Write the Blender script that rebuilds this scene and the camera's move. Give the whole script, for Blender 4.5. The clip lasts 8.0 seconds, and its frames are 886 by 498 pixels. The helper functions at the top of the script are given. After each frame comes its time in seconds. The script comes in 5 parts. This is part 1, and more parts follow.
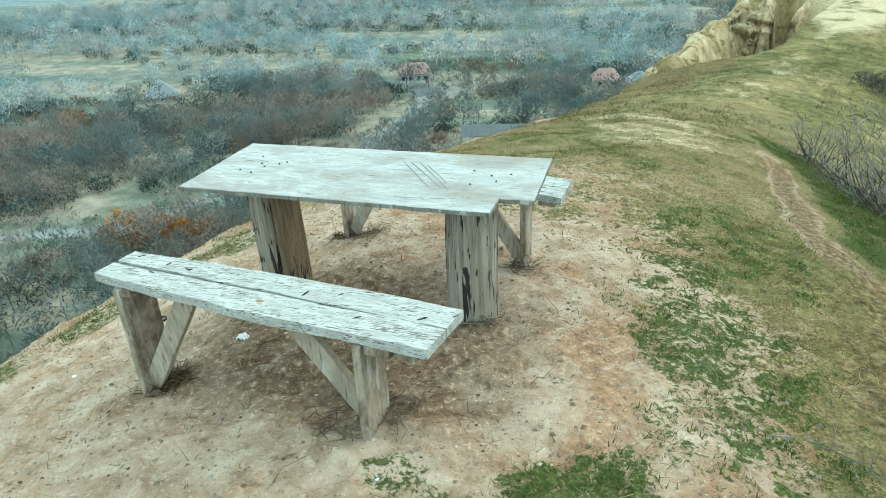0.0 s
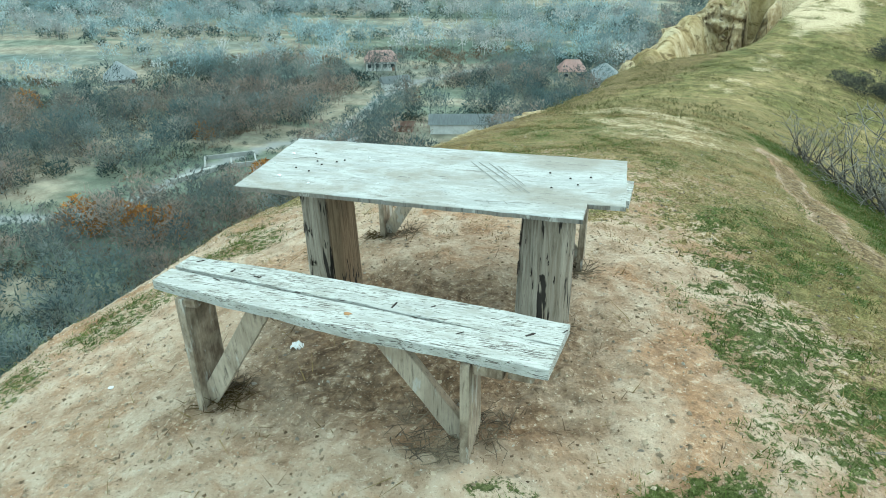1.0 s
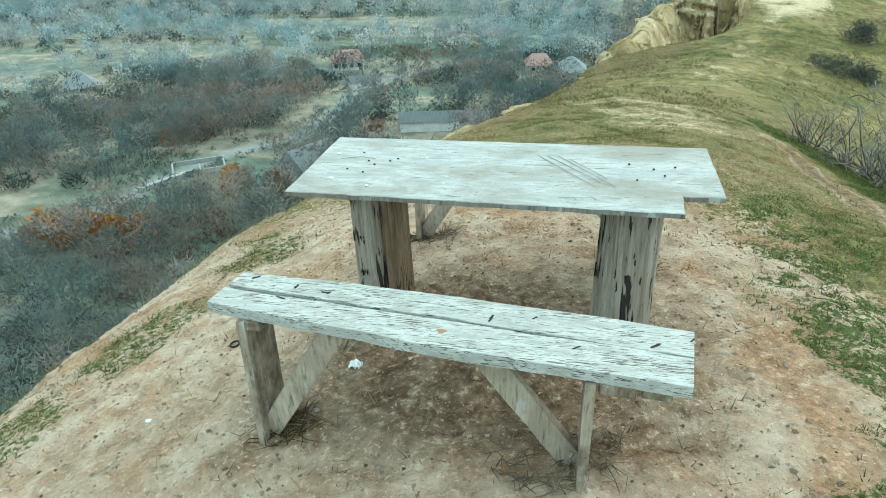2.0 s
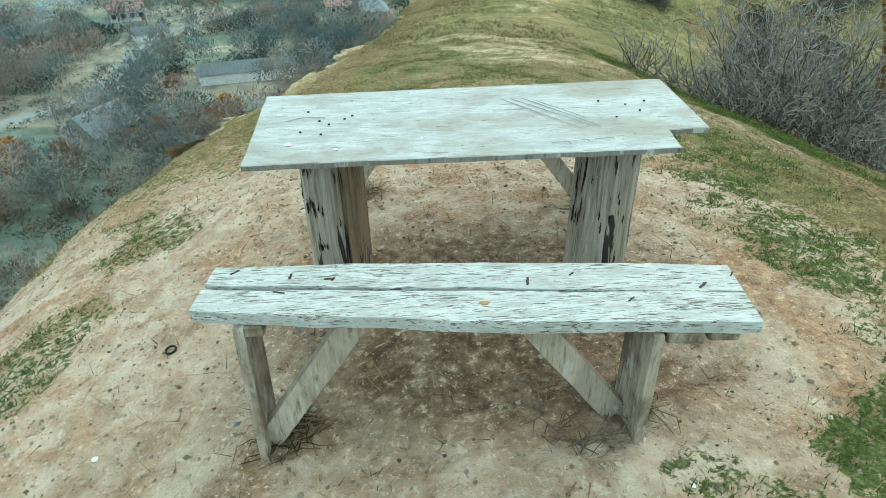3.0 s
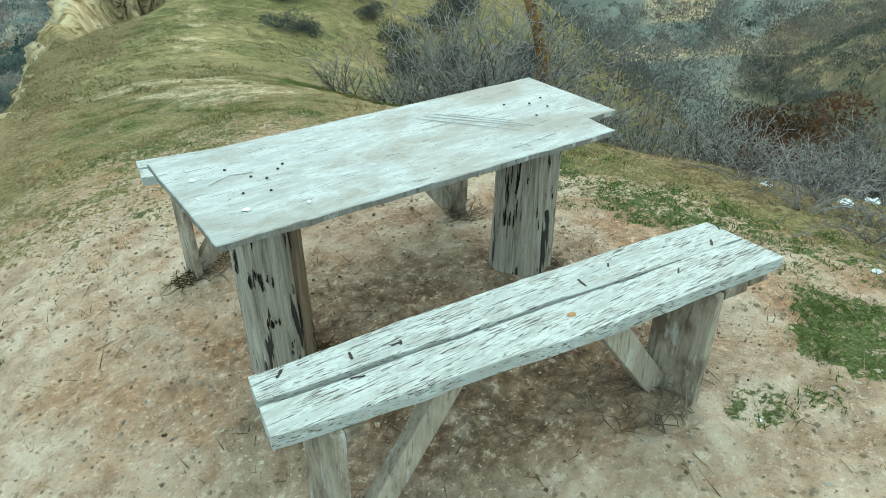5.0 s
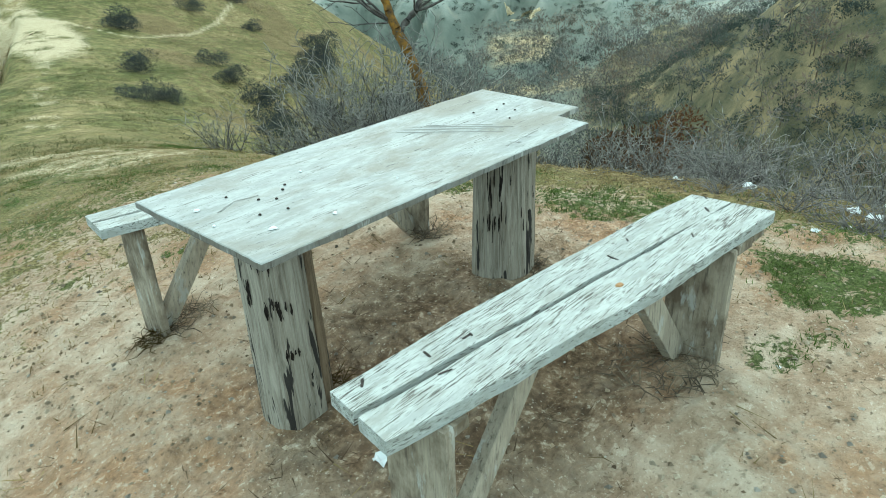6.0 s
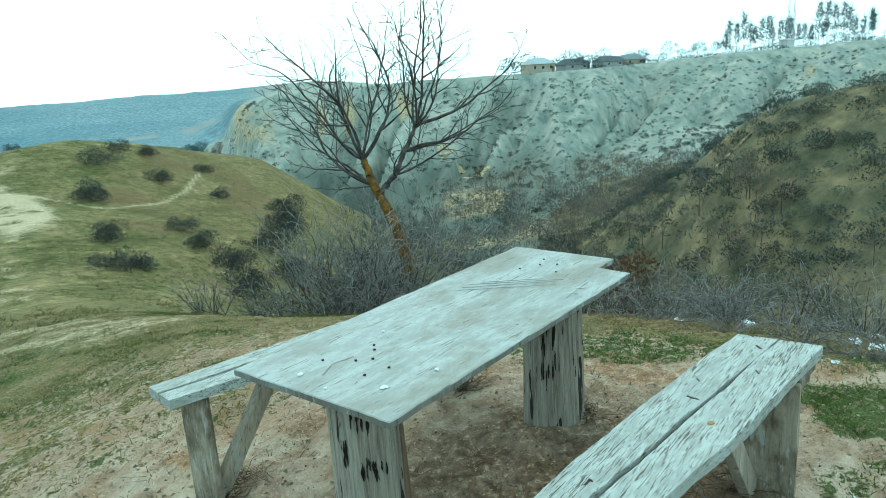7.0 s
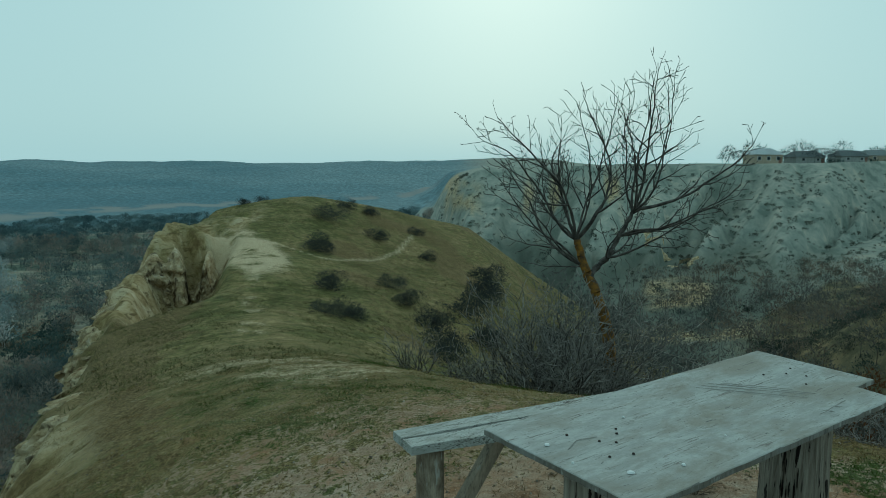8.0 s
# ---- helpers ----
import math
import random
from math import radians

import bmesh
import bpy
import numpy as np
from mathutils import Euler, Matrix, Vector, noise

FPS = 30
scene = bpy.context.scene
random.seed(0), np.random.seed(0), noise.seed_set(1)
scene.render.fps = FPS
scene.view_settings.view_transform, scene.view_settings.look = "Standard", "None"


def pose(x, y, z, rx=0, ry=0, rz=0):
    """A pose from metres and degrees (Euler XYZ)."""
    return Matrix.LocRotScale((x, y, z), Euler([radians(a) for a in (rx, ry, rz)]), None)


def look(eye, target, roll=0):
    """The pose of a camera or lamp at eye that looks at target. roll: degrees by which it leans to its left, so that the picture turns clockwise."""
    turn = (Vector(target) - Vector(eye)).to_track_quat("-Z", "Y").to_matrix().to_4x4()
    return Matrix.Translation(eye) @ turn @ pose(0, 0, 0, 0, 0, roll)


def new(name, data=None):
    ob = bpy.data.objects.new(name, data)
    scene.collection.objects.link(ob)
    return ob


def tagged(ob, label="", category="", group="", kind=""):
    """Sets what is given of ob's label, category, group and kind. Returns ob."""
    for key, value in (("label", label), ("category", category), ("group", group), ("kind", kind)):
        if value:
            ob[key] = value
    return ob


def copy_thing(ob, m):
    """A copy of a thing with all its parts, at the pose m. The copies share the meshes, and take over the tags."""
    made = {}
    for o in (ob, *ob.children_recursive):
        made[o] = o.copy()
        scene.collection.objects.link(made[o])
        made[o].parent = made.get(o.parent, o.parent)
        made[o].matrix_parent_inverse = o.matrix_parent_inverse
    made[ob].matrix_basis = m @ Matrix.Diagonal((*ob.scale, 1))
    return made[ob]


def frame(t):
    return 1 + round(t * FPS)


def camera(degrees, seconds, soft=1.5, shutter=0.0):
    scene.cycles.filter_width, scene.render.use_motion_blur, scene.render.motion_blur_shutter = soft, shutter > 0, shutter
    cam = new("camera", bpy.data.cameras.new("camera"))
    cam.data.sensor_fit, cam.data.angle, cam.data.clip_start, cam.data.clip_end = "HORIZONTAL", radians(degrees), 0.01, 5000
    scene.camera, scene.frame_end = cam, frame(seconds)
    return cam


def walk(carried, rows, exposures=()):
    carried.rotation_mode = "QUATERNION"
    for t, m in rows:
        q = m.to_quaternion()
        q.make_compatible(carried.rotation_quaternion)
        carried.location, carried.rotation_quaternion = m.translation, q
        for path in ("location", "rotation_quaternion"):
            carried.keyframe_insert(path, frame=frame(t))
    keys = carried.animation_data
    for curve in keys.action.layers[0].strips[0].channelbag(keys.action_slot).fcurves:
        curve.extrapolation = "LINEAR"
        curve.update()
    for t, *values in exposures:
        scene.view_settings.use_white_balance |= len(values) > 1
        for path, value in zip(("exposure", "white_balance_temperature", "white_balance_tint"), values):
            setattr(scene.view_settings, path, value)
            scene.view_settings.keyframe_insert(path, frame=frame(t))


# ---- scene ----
cam = camera(66.4, 8.0, soft=0.35)
PATH = [
    (0, (1.416, -2.962, 1.939), (0.842, -1.273, 1.034), -2.7),
    (0.5, (1.188, -2.949, 1.936), (0.696, -1.22, 1.059), 1.0),
    (1, (0.86, -2.928, 1.944), (0.392, -1.224, 1.008), -0.7),
    (1.5, (0.621, -2.874, 1.9), (0.163, -1.177, 0.945), 0.2),
    (1.7, (0.529, -2.834, 1.88), (0.093, -1.126, 0.936), -1.0),
    (2.8, (-0.155, -2.61, 1.776), (-0.213, -0.897, 0.745), -0.4),
    (3, (-0.296, -2.573, 1.794), (-0.174, -0.901, 0.703), -0.5),
    (3.5, (-0.555, -2.487, 1.818), (-0.235, -0.844, 0.723), -1.2),
    (4, (-0.807, -2.318, 1.77), (-0.207, -0.718, 0.73), 0.0),
    (4.5, (-1.042, -2.167, 1.745), (-0.319, -0.652, 0.658), -0.3),
    (4.7, (-1.132, -2.111, 1.728), (-0.298, -0.64, 0.659), 0.1),
    (5.8, (-1.61, -1.845, 1.561), (-0.336, -0.584, 0.674), -1.2),
    (6, (-1.67, -1.769, 1.539), (-0.359, -0.547, 0.651), -2.0),
    (6.5, (-1.843, -1.62, 1.589), (-0.411, -0.43, 0.86), -1.9),
    (7, (-2.041, -1.539, 1.62), (-0.527, -0.321, 1.145), -3.5),
    (7.5, (-2.189, -1.515, 1.668), (-0.759, -0.143, 1.401), -0.7),
    (8, (-2.323, -1.509, 1.682), (-1.19, 0.122, 1.44), 0.3),
]
walk(cam, [(t, look(eye, target, roll)) for t, eye, target, roll in PATH],
     exposures=[(0.0, 0.42, 6500, 9), (3.0, 0.3, 6500, 9), (5.8, 0.28, 6450, 8), (6.5, 0.3, 6350, 1), (7.0, -0.08, 5900, -4), (7.5, -1.32, 5950, -6), (8.0, -1.55, 6000, -5)])

# ---- sky and light ----
world = bpy.data.worlds.new("overcast_sky")
scene.world = world
world.use_nodes = True
wt = world.node_tree
wt.nodes.clear()
w_out = wt.nodes.new("ShaderNodeOutputWorld")
w_bg = wt.nodes.new("ShaderNodeBackground")
w_sky = wt.nodes.new("ShaderNodeTexSky")
w_sky.sky_type = "NISHITA"
w_sky.sun_disc = False
w_sky.sun_elevation, w_sky.sun_rotation = radians(24), radians(40)
w_sky.air_density, w_sky.dust_density, w_sky.ozone_density = 1.0, 5.0, 1.5
w_mix = wt.nodes.new("ShaderNodeMix")
w_mix.data_type = "RGBA"
w_mix.inputs[0].default_value = 0.86
w_mix.inputs[7].default_value = (12.2, 17.0, 17.6, 1)
wt.links.new(w_sky.outputs[0], w_mix.inputs[6])
wt.links.new(w_mix.outputs[2], w_bg.inputs[0])
w_bg.inputs[1].default_value = 0.12
wt.links.new(w_bg.outputs[0], w_out.inputs[0])

sun = new("sun", bpy.data.lights.new("sun", "SUN"))
sun.data.energy, sun.data.angle, sun.data.color = 1.0, radians(25), (1.0, 0.90, 0.77)
sun.matrix_world = look((19, 23, 20), (0, 0, 0))


# ---- materials ----
class Nodes:
    """A short way to write node materials."""

    def __init__(self, name, roughness=0.85):
        self.mat = bpy.data.materials.new(name)
        self.mat.use_nodes = True
        self.tree = self.mat.node_tree
        self.bsdf = self.tree.nodes["Principled BSDF"]
        self.bsdf.inputs["Roughness"].default_value = roughness
        self.bsdf.inputs["Specular IOR Level"].default_value = 0.25

    def node(self, kind, **inputs):
        n = self.tree.nodes.new(kind)
        for key, value in inputs.items():
            self.set(n.inputs[key.replace("_", " ")], value)
        return n

    def set(self, socket, value):
        if isinstance(value, bpy.types.NodeSocket):
            self.tree.links.new(value, socket)
        else:
            socket.default_value = value

    def coords(self, scale=(1, 1, 1), source="Object"):
        n = self.tree.nodes.new("ShaderNodeTexCoord")
        m = self.node("ShaderNodeMapping", Vector=n.outputs[source])
        m.inputs["Scale"].default_value = scale
        return m.outputs[0]

    def noise(self, vector, scale, detail=4.0, rough=0.55, warp=0.0):
        n = self.node("ShaderNodeTexNoise", Vector=vector, Scale=scale, Detail=detail, Roughness=rough, Distortion=warp)
        return n.outputs["Fac"]

    def ramp(self, fac, *stops):
        n = self.node("ShaderNodeValToRGB", Fac=fac)
        els = n.color_ramp.elements
        while len(els) < len(stops):
            els.new(0.5)
        for el, (at, colour) in zip(els, stops):
            el.position = at
            el.color = (*colour, 1) if isinstance(colour, tuple) else (colour, colour, colour, 1)
        return n.outputs[0]

    def mix(self, fac, a, b, blend="MIX"):
        n = self.tree.nodes.new("ShaderNodeMix")
        n.data_type, n.blend_type = "RGBA", blend
        self.set(n.inputs[0], fac)
        for socket, value in ((n.inputs[6], a), (n.inputs[7], b)):
            self.set(socket, (*value, 1) if isinstance(value, tuple) else value)
        return n.outputs[2]

    def math(self, op, a, b=0.5):
        n = self.tree.nodes.new("ShaderNodeMath")
        n.operation = op
        n.use_clamp = op == "MULTIPLY"
        self.set(n.inputs[0], a)
        self.set(n.inputs[1], b)
        return n.outputs[0]

    def attr(self, name):
        n = self.tree.nodes.new("ShaderNodeAttribute")
        n.attribute_name = name
        return n.outputs["Fac"]

    def random(self, island=False):
        if island:
            return self.tree.nodes.new("ShaderNodeNewGeometry").outputs["Random Per Island"]
        return self.tree.nodes.new("ShaderNodeObjectInfo").outputs["Random"]

    def done(self, colour, bump=None, strength=0.4, distance=0.01, roughness=None):
        self.set(self.bsdf.inputs["Base Color"], colour)
        if roughness is not None:
            self.set(self.bsdf.inputs["Roughness"], roughness)
        if bump is not None:
            b = self.node("ShaderNodeBump", Height=bump, Strength=strength, Distance=distance)
            self.tree.links.new(b.outputs[0], self.bsdf.inputs["Normal"])
        return self.mat


def painted_wood(name, paint, wear_lo, wear_hi, wood=(0.2, 0.17, 0.14), chip=(12.0, 90.0), mottle=0.8, blots=0.75, stain=0.0):
    """Old white paint, flaked off in short dashes along the grain, which runs along local x."""
    n = Nodes(name, 0.7)
    rnd = n.random()
    shift = n.node("ShaderNodeCombineXYZ", X=rnd, Y=rnd, Z=rnd)
    far = n.node("ShaderNodeVectorMath")
    far.operation = "SCALE"
    n.set(far.inputs[0], shift.outputs[0])
    far.inputs["Scale"].default_value = 7.0
    place = n.node("ShaderNodeVectorMath")
    n.set(place.inputs[0], n.coords())
    n.set(place.inputs[1], far.outputs[0])

    def along(a, b):
        m = n.node("ShaderNodeMapping", Vector=place.outputs[0])
        m.inputs["Scale"].default_value = (a, b, b)
        return m.outputs[0]

    fine = n.noise(along(4, 150), 1.0, 6.0, 0.68, 0.3)
    chips = n.noise(along(*chip), 1.0, 4.0, 0.62, 0.5)
    broad = n.noise(along(4.0, 16.0), 1.0, 7.0, 0.7, 0.6)
    dust = n.noise(place.outputs[0], 55.0, 4.0, 0.7)
    wear = n.math("ADD", n.math("MULTIPLY", chips, 0.72), n.math("MULTIPLY", broad, 0.36))
    worn = n.ramp(wear, (wear_lo, 0.0), (wear_hi, 1.0))
    bare = n.ramp(fine, (0.3, tuple(c * 0.4 for c in wood)), (0.5, wood), (0.72, tuple(min(1, c * 1.6) for c in wood)))
    white = n.ramp(broad, (0.40, tuple(c * mottle for c in paint)), (0.54, paint))
    white = n.mix(n.ramp(fine, (0.32, 0.5), (0.42, 0.0)), white, tuple(c * 0.5 for c in paint))
    white = n.mix(n.ramp(dust, (0.33, 0.35), (0.5, 0.0)), white, tuple(c * 0.55 for c in paint))
    blot = n.noise(along(9.0, 22.0), 1.0, 7.0, 0.72, 0.2)
    white = n.mix(n.ramp(blot, (0.40, blots), (0.52, 0.0)), white, tuple(c * f for c, f in zip(paint, (0.62, 0.60, 0.56))))
    soak = n.noise(along(2.2, 4.5), 1.0, 7.0, 0.68, 0.4)
    white = n.mix(n.ramp(soak, (0.46, 0.0), (0.62, stain)), white, tuple(c * f for c, f in zip(paint, (0.56, 0.49, 0.41))))
    ticks = n.noise(along(22, 120), 1.0, 3.0, 0.6, 0.8)
    white = n.mix(n.ramp(ticks, (0.655, 0.0), (0.69, 0.9)), white, tuple(c * 0.22 for c in paint))
    colour = n.mix(worn, white, bare)
    colour = n.mix(n.ramp(fine, (0.22, 0.9), (0.29, 0.0)), colour, tuple(c * 0.25 for c in wood))
    height = n.math("SUBTRACT", fine, n.math("MULTIPLY", worn, 0.6))
    return n.done(colour, height, 0.5, 0.003)


def log_material(name, split=False):
    n = Nodes(name, 0.9)
    v = n.coords((1, 1, 1))
    up = n.coords((46, 46, 2.6))
    grain = n.noise(up, 1.0, 8.0, 0.7, 0.6)
    broad = n.noise(n.coords((5, 5, 1.2)), 1.0, 4.0)
    tone = n.ramp(grain, (0.29, (0.02, 0.016, 0.012)), (0.38, (0.135, 0.113, 0.088)), (0.52, (0.255, 0.225, 0.182)), (0.72, (0.39, 0.35, 0.295)))
    crack = n.noise(n.coords((30, 30, 0.7)), 1.0, 3.0, 0.5, 0.3)
    tone = n.mix(n.ramp(crack, (0.33, 0.85), (0.37, 0.0)), tone, (0.018, 0.014, 0.011))
    tone = n.mix(n.ramp(broad, (0.45, 0.0), (0.7, 0.5)), tone, (0.198, 0.155, 0.112))
    scars = n.noise(n.coords((26, 26, 3.6)), 1.0, 3.0, 0.6, 0.5)
    if split:
        tone = n.mix(1.0, tone, (0.72, 0.58, 0.46), "MULTIPLY")
    tone = n.mix(n.ramp(scars, (0.585, 0.0), (0.62, 0.95)), tone, (0.015, 0.012, 0.011))
    return n.done(tone, grain, 0.7, 0.012)


def leg_wood(name, base, dirty=0.6):
    """Sawn board gone grey, with brown stains and a few remains of whitewash."""
    n = Nodes(name, 0.85)
    rnd = n.random()
    shift = n.node("ShaderNodeCombineXYZ", X=rnd, Y=rnd, Z=rnd)
    place = n.node("ShaderNodeVectorMath")
    n.set(place.inputs[0], n.coords())
    n.set(place.inputs[1], shift.outputs[0])

    def scaled(*s):
        m = n.node("ShaderNodeMapping", Vector=place.outputs[0])
        m.inputs["Scale"].default_value = s
        return m.outputs[0]

    grain = n.noise(scaled(60, 60, 5.0), 1.2, 7.0, 0.7, 0.3)
    broad = n.noise(scaled(7, 7, 4), 1.0, 6.0, 0.65)
    wash = n.noise(scaled(16, 16, 5), 1.0, 5.0, 0.65)
    tone = n.ramp(grain, (0.33, tuple(c * 0.35 for c in base)), (0.44, base), (0.7, tuple(min(1, c * 1.35) for c in base)))
    tone = n.mix(n.ramp(broad, (0.42, 0.0), (0.58, dirty)), tone, (0.085, 0.058, 0.036))
    tone = n.mix(n.ramp(wash, (0.58, 0.0), (0.64, 0.7)), tone, (0.36, 0.36, 0.33))
    return n.done(tone, grain, 0.6, 0.004)


def ground_material():
    n = Nodes("ridge_earth", 0.95)
    n.bsdf.inputs["Specular IOR Level"].default_value = 0.1
    v = n.coords((1, 1, 1))
    fine = n.noise(v, 58.0, 5.0, 0.68)
    clod = n.noise(v, 22.0, 6.0, 0.68, 0.15)
    mid = n.noise(v, 5.0, 8.0, 0.66, 0.3)
    broad = n.noise(v, 1.2, 7.0, 0.68, 0.6)
    dirt = n.ramp(mid, (0.36, (0.275, 0.185, 0.12)), (0.47, (0.375, 0.27, 0.187)), (0.60, (0.46, 0.362, 0.268)))
    rust = n.ramp(clod, (0.36, (0.15, 0.062, 0.024)), (0.6, (0.40, 0.205, 0.098)))
    dirt = n.mix(n.ramp(broad, (0.48, 0.0), (0.60, 0.62)), dirt, rust)
    # dark brown earth with the table's contact shade painted in, and the trail
    soil_shade = n.math("MULTIPLY", n.attr("soil_shade"), n.ramp(mid, (0.36, 1.0), (0.60, 0.68)))
    dirt = n.mix(soil_shade, dirt, n.ramp(clod, (0.38, (0.05, 0.030, 0.017)), (0.50, (0.125, 0.08, 0.047)), (0.62, (0.24, 0.165, 0.105))))
    # shade between clods and light on their tops, painted from the bump's noise
    dirt = n.mix(n.ramp(clod, (0.32, 0.6), (0.385, 0.0)), dirt, (0.13, 0.082, 0.048))
    dirt = n.mix(n.ramp(clod, (0.58, 0.0), (0.66, 0.5)), dirt, (0.56, 0.47, 0.365))
    dirt = n.mix(n.ramp(fine, (0.33, 0.55), (0.41, 0.0)), dirt, (0.12, 0.078, 0.047))
    dirt = n.mix(n.ramp(fine, (0.60, 0.0), (0.67, 0.65)), dirt, (0.60, 0.52, 0.42))
    straw = n.ramp(fine, (0.36, (0.058, 0.040, 0.016)), (0.48, (0.17, 0.12, 0.051)), (0.62, (0.39, 0.30, 0.165)))
    olive = n.ramp(fine, (0.35, (0.034, 0.033, 0.010)), (0.62, (0.195, 0.17, 0.068)))
    straw = n.mix(n.ramp(n.noise(v, 3.0, 8.0, 0.75), (0.44, 0.0), (0.58, 0.85)), straw, olive)
    sward = n.noise(v, 1.5, 10.0, 0.78, 0.4)
    straw = n.mix(n.ramp(sward, (0.40, 0.8), (0.49, 0.0)), straw, n.ramp(fine, (0.36, (0.024, 0.032, 0.009)), (0.62, (0.14, 0.155, 0.06))))
    straw = n.mix(n.ramp(sward, (0.55, 0.0), (0.63, 0.6)), straw, n.ramp(clod, (0.36, (0.12, 0.058, 0.02)), (0.62, (0.36, 0.225, 0.105))))
    dry = n.attr("dry")
    cover = n.math("SUBTRACT", n.math("ADD", n.math("MULTIPLY", dry, 0.5), n.math("ADD", n.math("MULTIPLY", mid, 0.8), n.math("MULTIPLY", clod, 0.9))), 1.3)
    colour = n.mix(n.ramp(cover, (0.0, 0.0), (0.07, 1.0)), dirt, straw)
    turf = n.ramp(n.noise(v, 0.5, 9.0, 0.78, 0.3), (0.36, (0.074, 0.079, 0.025)), (0.47, (0.13, 0.119, 0.045)), (0.57, (0.192, 0.154, 0.068)), (0.68, (0.285, 0.213, 0.108)))
    turf = n.mix(0.75, turf, n.ramp(n.noise(v, 3.4, 6.0, 0.72), (0.36, (0.5, 0.5, 0.46)), (0.64, (1.5, 1.5, 1.5))), "MULTIPLY")
    turf = n.mix(0.7, turf, n.ramp(clod, (0.36, (0.45, 0.45, 0.45)), (0.64, (1.5, 1.5, 1.5))), "MULTIPLY")
    colour = n.mix(n.math("MULTIPLY", n.math("SUBTRACT", dry, 1.0), 1.1), colour, turf)
    bracken = n.ramp(clod, (0.36, (0.04, 0.026, 0.011)), (0.5, (0.14, 0.095, 0.043)), (0.64, (0.28, 0.205, 0.105)))
    b = n.math("SUBTRACT", n.math("ADD", n.math("MULTIPLY", n.attr("brown"), 0.6), n.math("MULTIPLY", mid, 1.2)), 0.85)
    colour = n.mix(n.ramp(b, (0.0, 0.0), (0.16, 0.75)), colour, bracken)
    green = n.attr("green")
    g = n.math("SUBTRACT", n.math("ADD", n.math("MULTIPLY", green, 0.62), n.math("MULTIPLY", clod, 1.6)), 1.2)
    leaf = n.ramp(fine, (0.34, (0.018, 0.03, 0.006)), (0.5, (0.056, 0.08, 0.02)), (0.66, (0.13, 0.155, 0.055)))
    colour = n.mix(n.ramp(g, (0.0, 0.0), (0.12, 0.95)), colour, leaf)
    rock = n.noise(n.coords((1.1, 1.1, 0.45)), 1.0, 8.0, 0.68, 0.4)
    sand = n.ramp(rock, (0.36, (0.13, 0.078, 0.034)), (0.44, (0.31, 0.22, 0.11)), (0.52, (0.46, 0.355, 0.205)), (0.66, (0.63, 0.53, 0.36)))
    sand = n.mix(n.ramp(n.noise(n.coords((1.5, 1.5, 4.0)), 1.0, 7.0, 0.7), (0.38, 0.85), (0.47, 0.0)), sand, (0.10, 0.062, 0.026))
    colour = n.mix(n.attr("sand"), colour, sand)
    chalk = n.ramp(clod, (0.36, (0.22, 0.15, 0.08)), (0.45, (0.42, 0.33, 0.20)), (0.62, (0.62, 0.52, 0.36)))
    p = n.math("SUBTRACT", n.math("ADD", n.attr("pale"), n.math("ADD", mid, clod)), 1.25)
    colour = n.mix(n.ramp(p, (0.0, 0.0), (0.6, 0.9)), colour, chalk)
    turned = n.node("ShaderNodeMapping", Vector=n.coords())
    turned.inputs["Rotation"].default_value = (0, 0, radians(-22))
    turned.inputs["Scale"].default_value = (0.009, 0.035, 0.02)
    fields = n.noise(turned.outputs[0], 1.0, 3.0, 0.5)
    # valley fields, with a little haze blue mixed into their colour
    meadow = n.ramp(fields, (0.35, (0.11, 0.145, 0.115)), (0.45, (0.16, 0.185, 0.14)), (0.49, (0.28, 0.25, 0.19)), (0.53, (0.225, 0.215, 0.165)), (0.65, (0.11, 0.15, 0.135)))
    scrub = n.ramp(n.noise(n.coords((0.2, 0.2, 0.2)), 1.0, 6.0, 0.7), (0.4, (0.65, 0.65, 0.65)), (0.65, (1.2, 1.2, 1.2)))
    meadow = n.mix(1.0, meadow, scrub, "MULTIPLY")
    colour = n.mix(n.attr("valley"), colour, meadow)
    # bluff slopes, lifted and blued in the colour to stand for haze
    slope = n.ramp(n.noise(n.coords((0.16, 0.16, 0.16)), 1.0, 8.0, 0.72), (0.37, (0.15, 0.18, 0.155)), (0.48, (0.24, 0.265, 0.23)), (0.57, (0.30, 0.31, 0.265)), (0.66, (0.40, 0.375, 0.30)))
    colour = n.mix(n.attr("slope"), colour, slope)
    dune = n.ramp(n.noise(n.coords((0.3, 0.3, 0.3)), 1.0, 8.0, 0.7), (0.36, (0.06, 0.062, 0.036)), (0.5, (0.115, 0.102, 0.06)), (0.66, (0.23, 0.175, 0.095)))
    colour = n.mix(n.attr("hillside"), colour, dune)
    colour = n.mix(n.attr("gully"), colour, (0.09, 0.105, 0.085))
    # the cream terraces and scars across the ravine
    colour = n.mix(n.attr("scar"), colour, sand)
    # distance haze painted over the far valley and plateau as a bluish colour
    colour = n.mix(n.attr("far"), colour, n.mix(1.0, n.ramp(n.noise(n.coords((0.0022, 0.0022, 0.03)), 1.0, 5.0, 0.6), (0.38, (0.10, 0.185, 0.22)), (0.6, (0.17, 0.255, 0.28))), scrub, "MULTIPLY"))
    colour = n.mix(n.attr("gravel"), colour, (0.21, 0.225, 0.22))
    height = n.math("ADD", n.math("MULTIPLY", mid, 0.30), n.math("ADD", n.math("MULTIPLY", clod, 0.5), n.math("MULTIPLY", fine, 0.24)))
    return n.done(colour, height, 1.0, 0.05)


def twig_material(name, dark, light, tip=None):
    n = Nodes(name, 0.9)
    tone = n.ramp(n.noise(n.coords((1, 1, 1)), 9.0, 5.0, 0.6), (0.35, dark), (0.65, light))
    return n.done(tone)


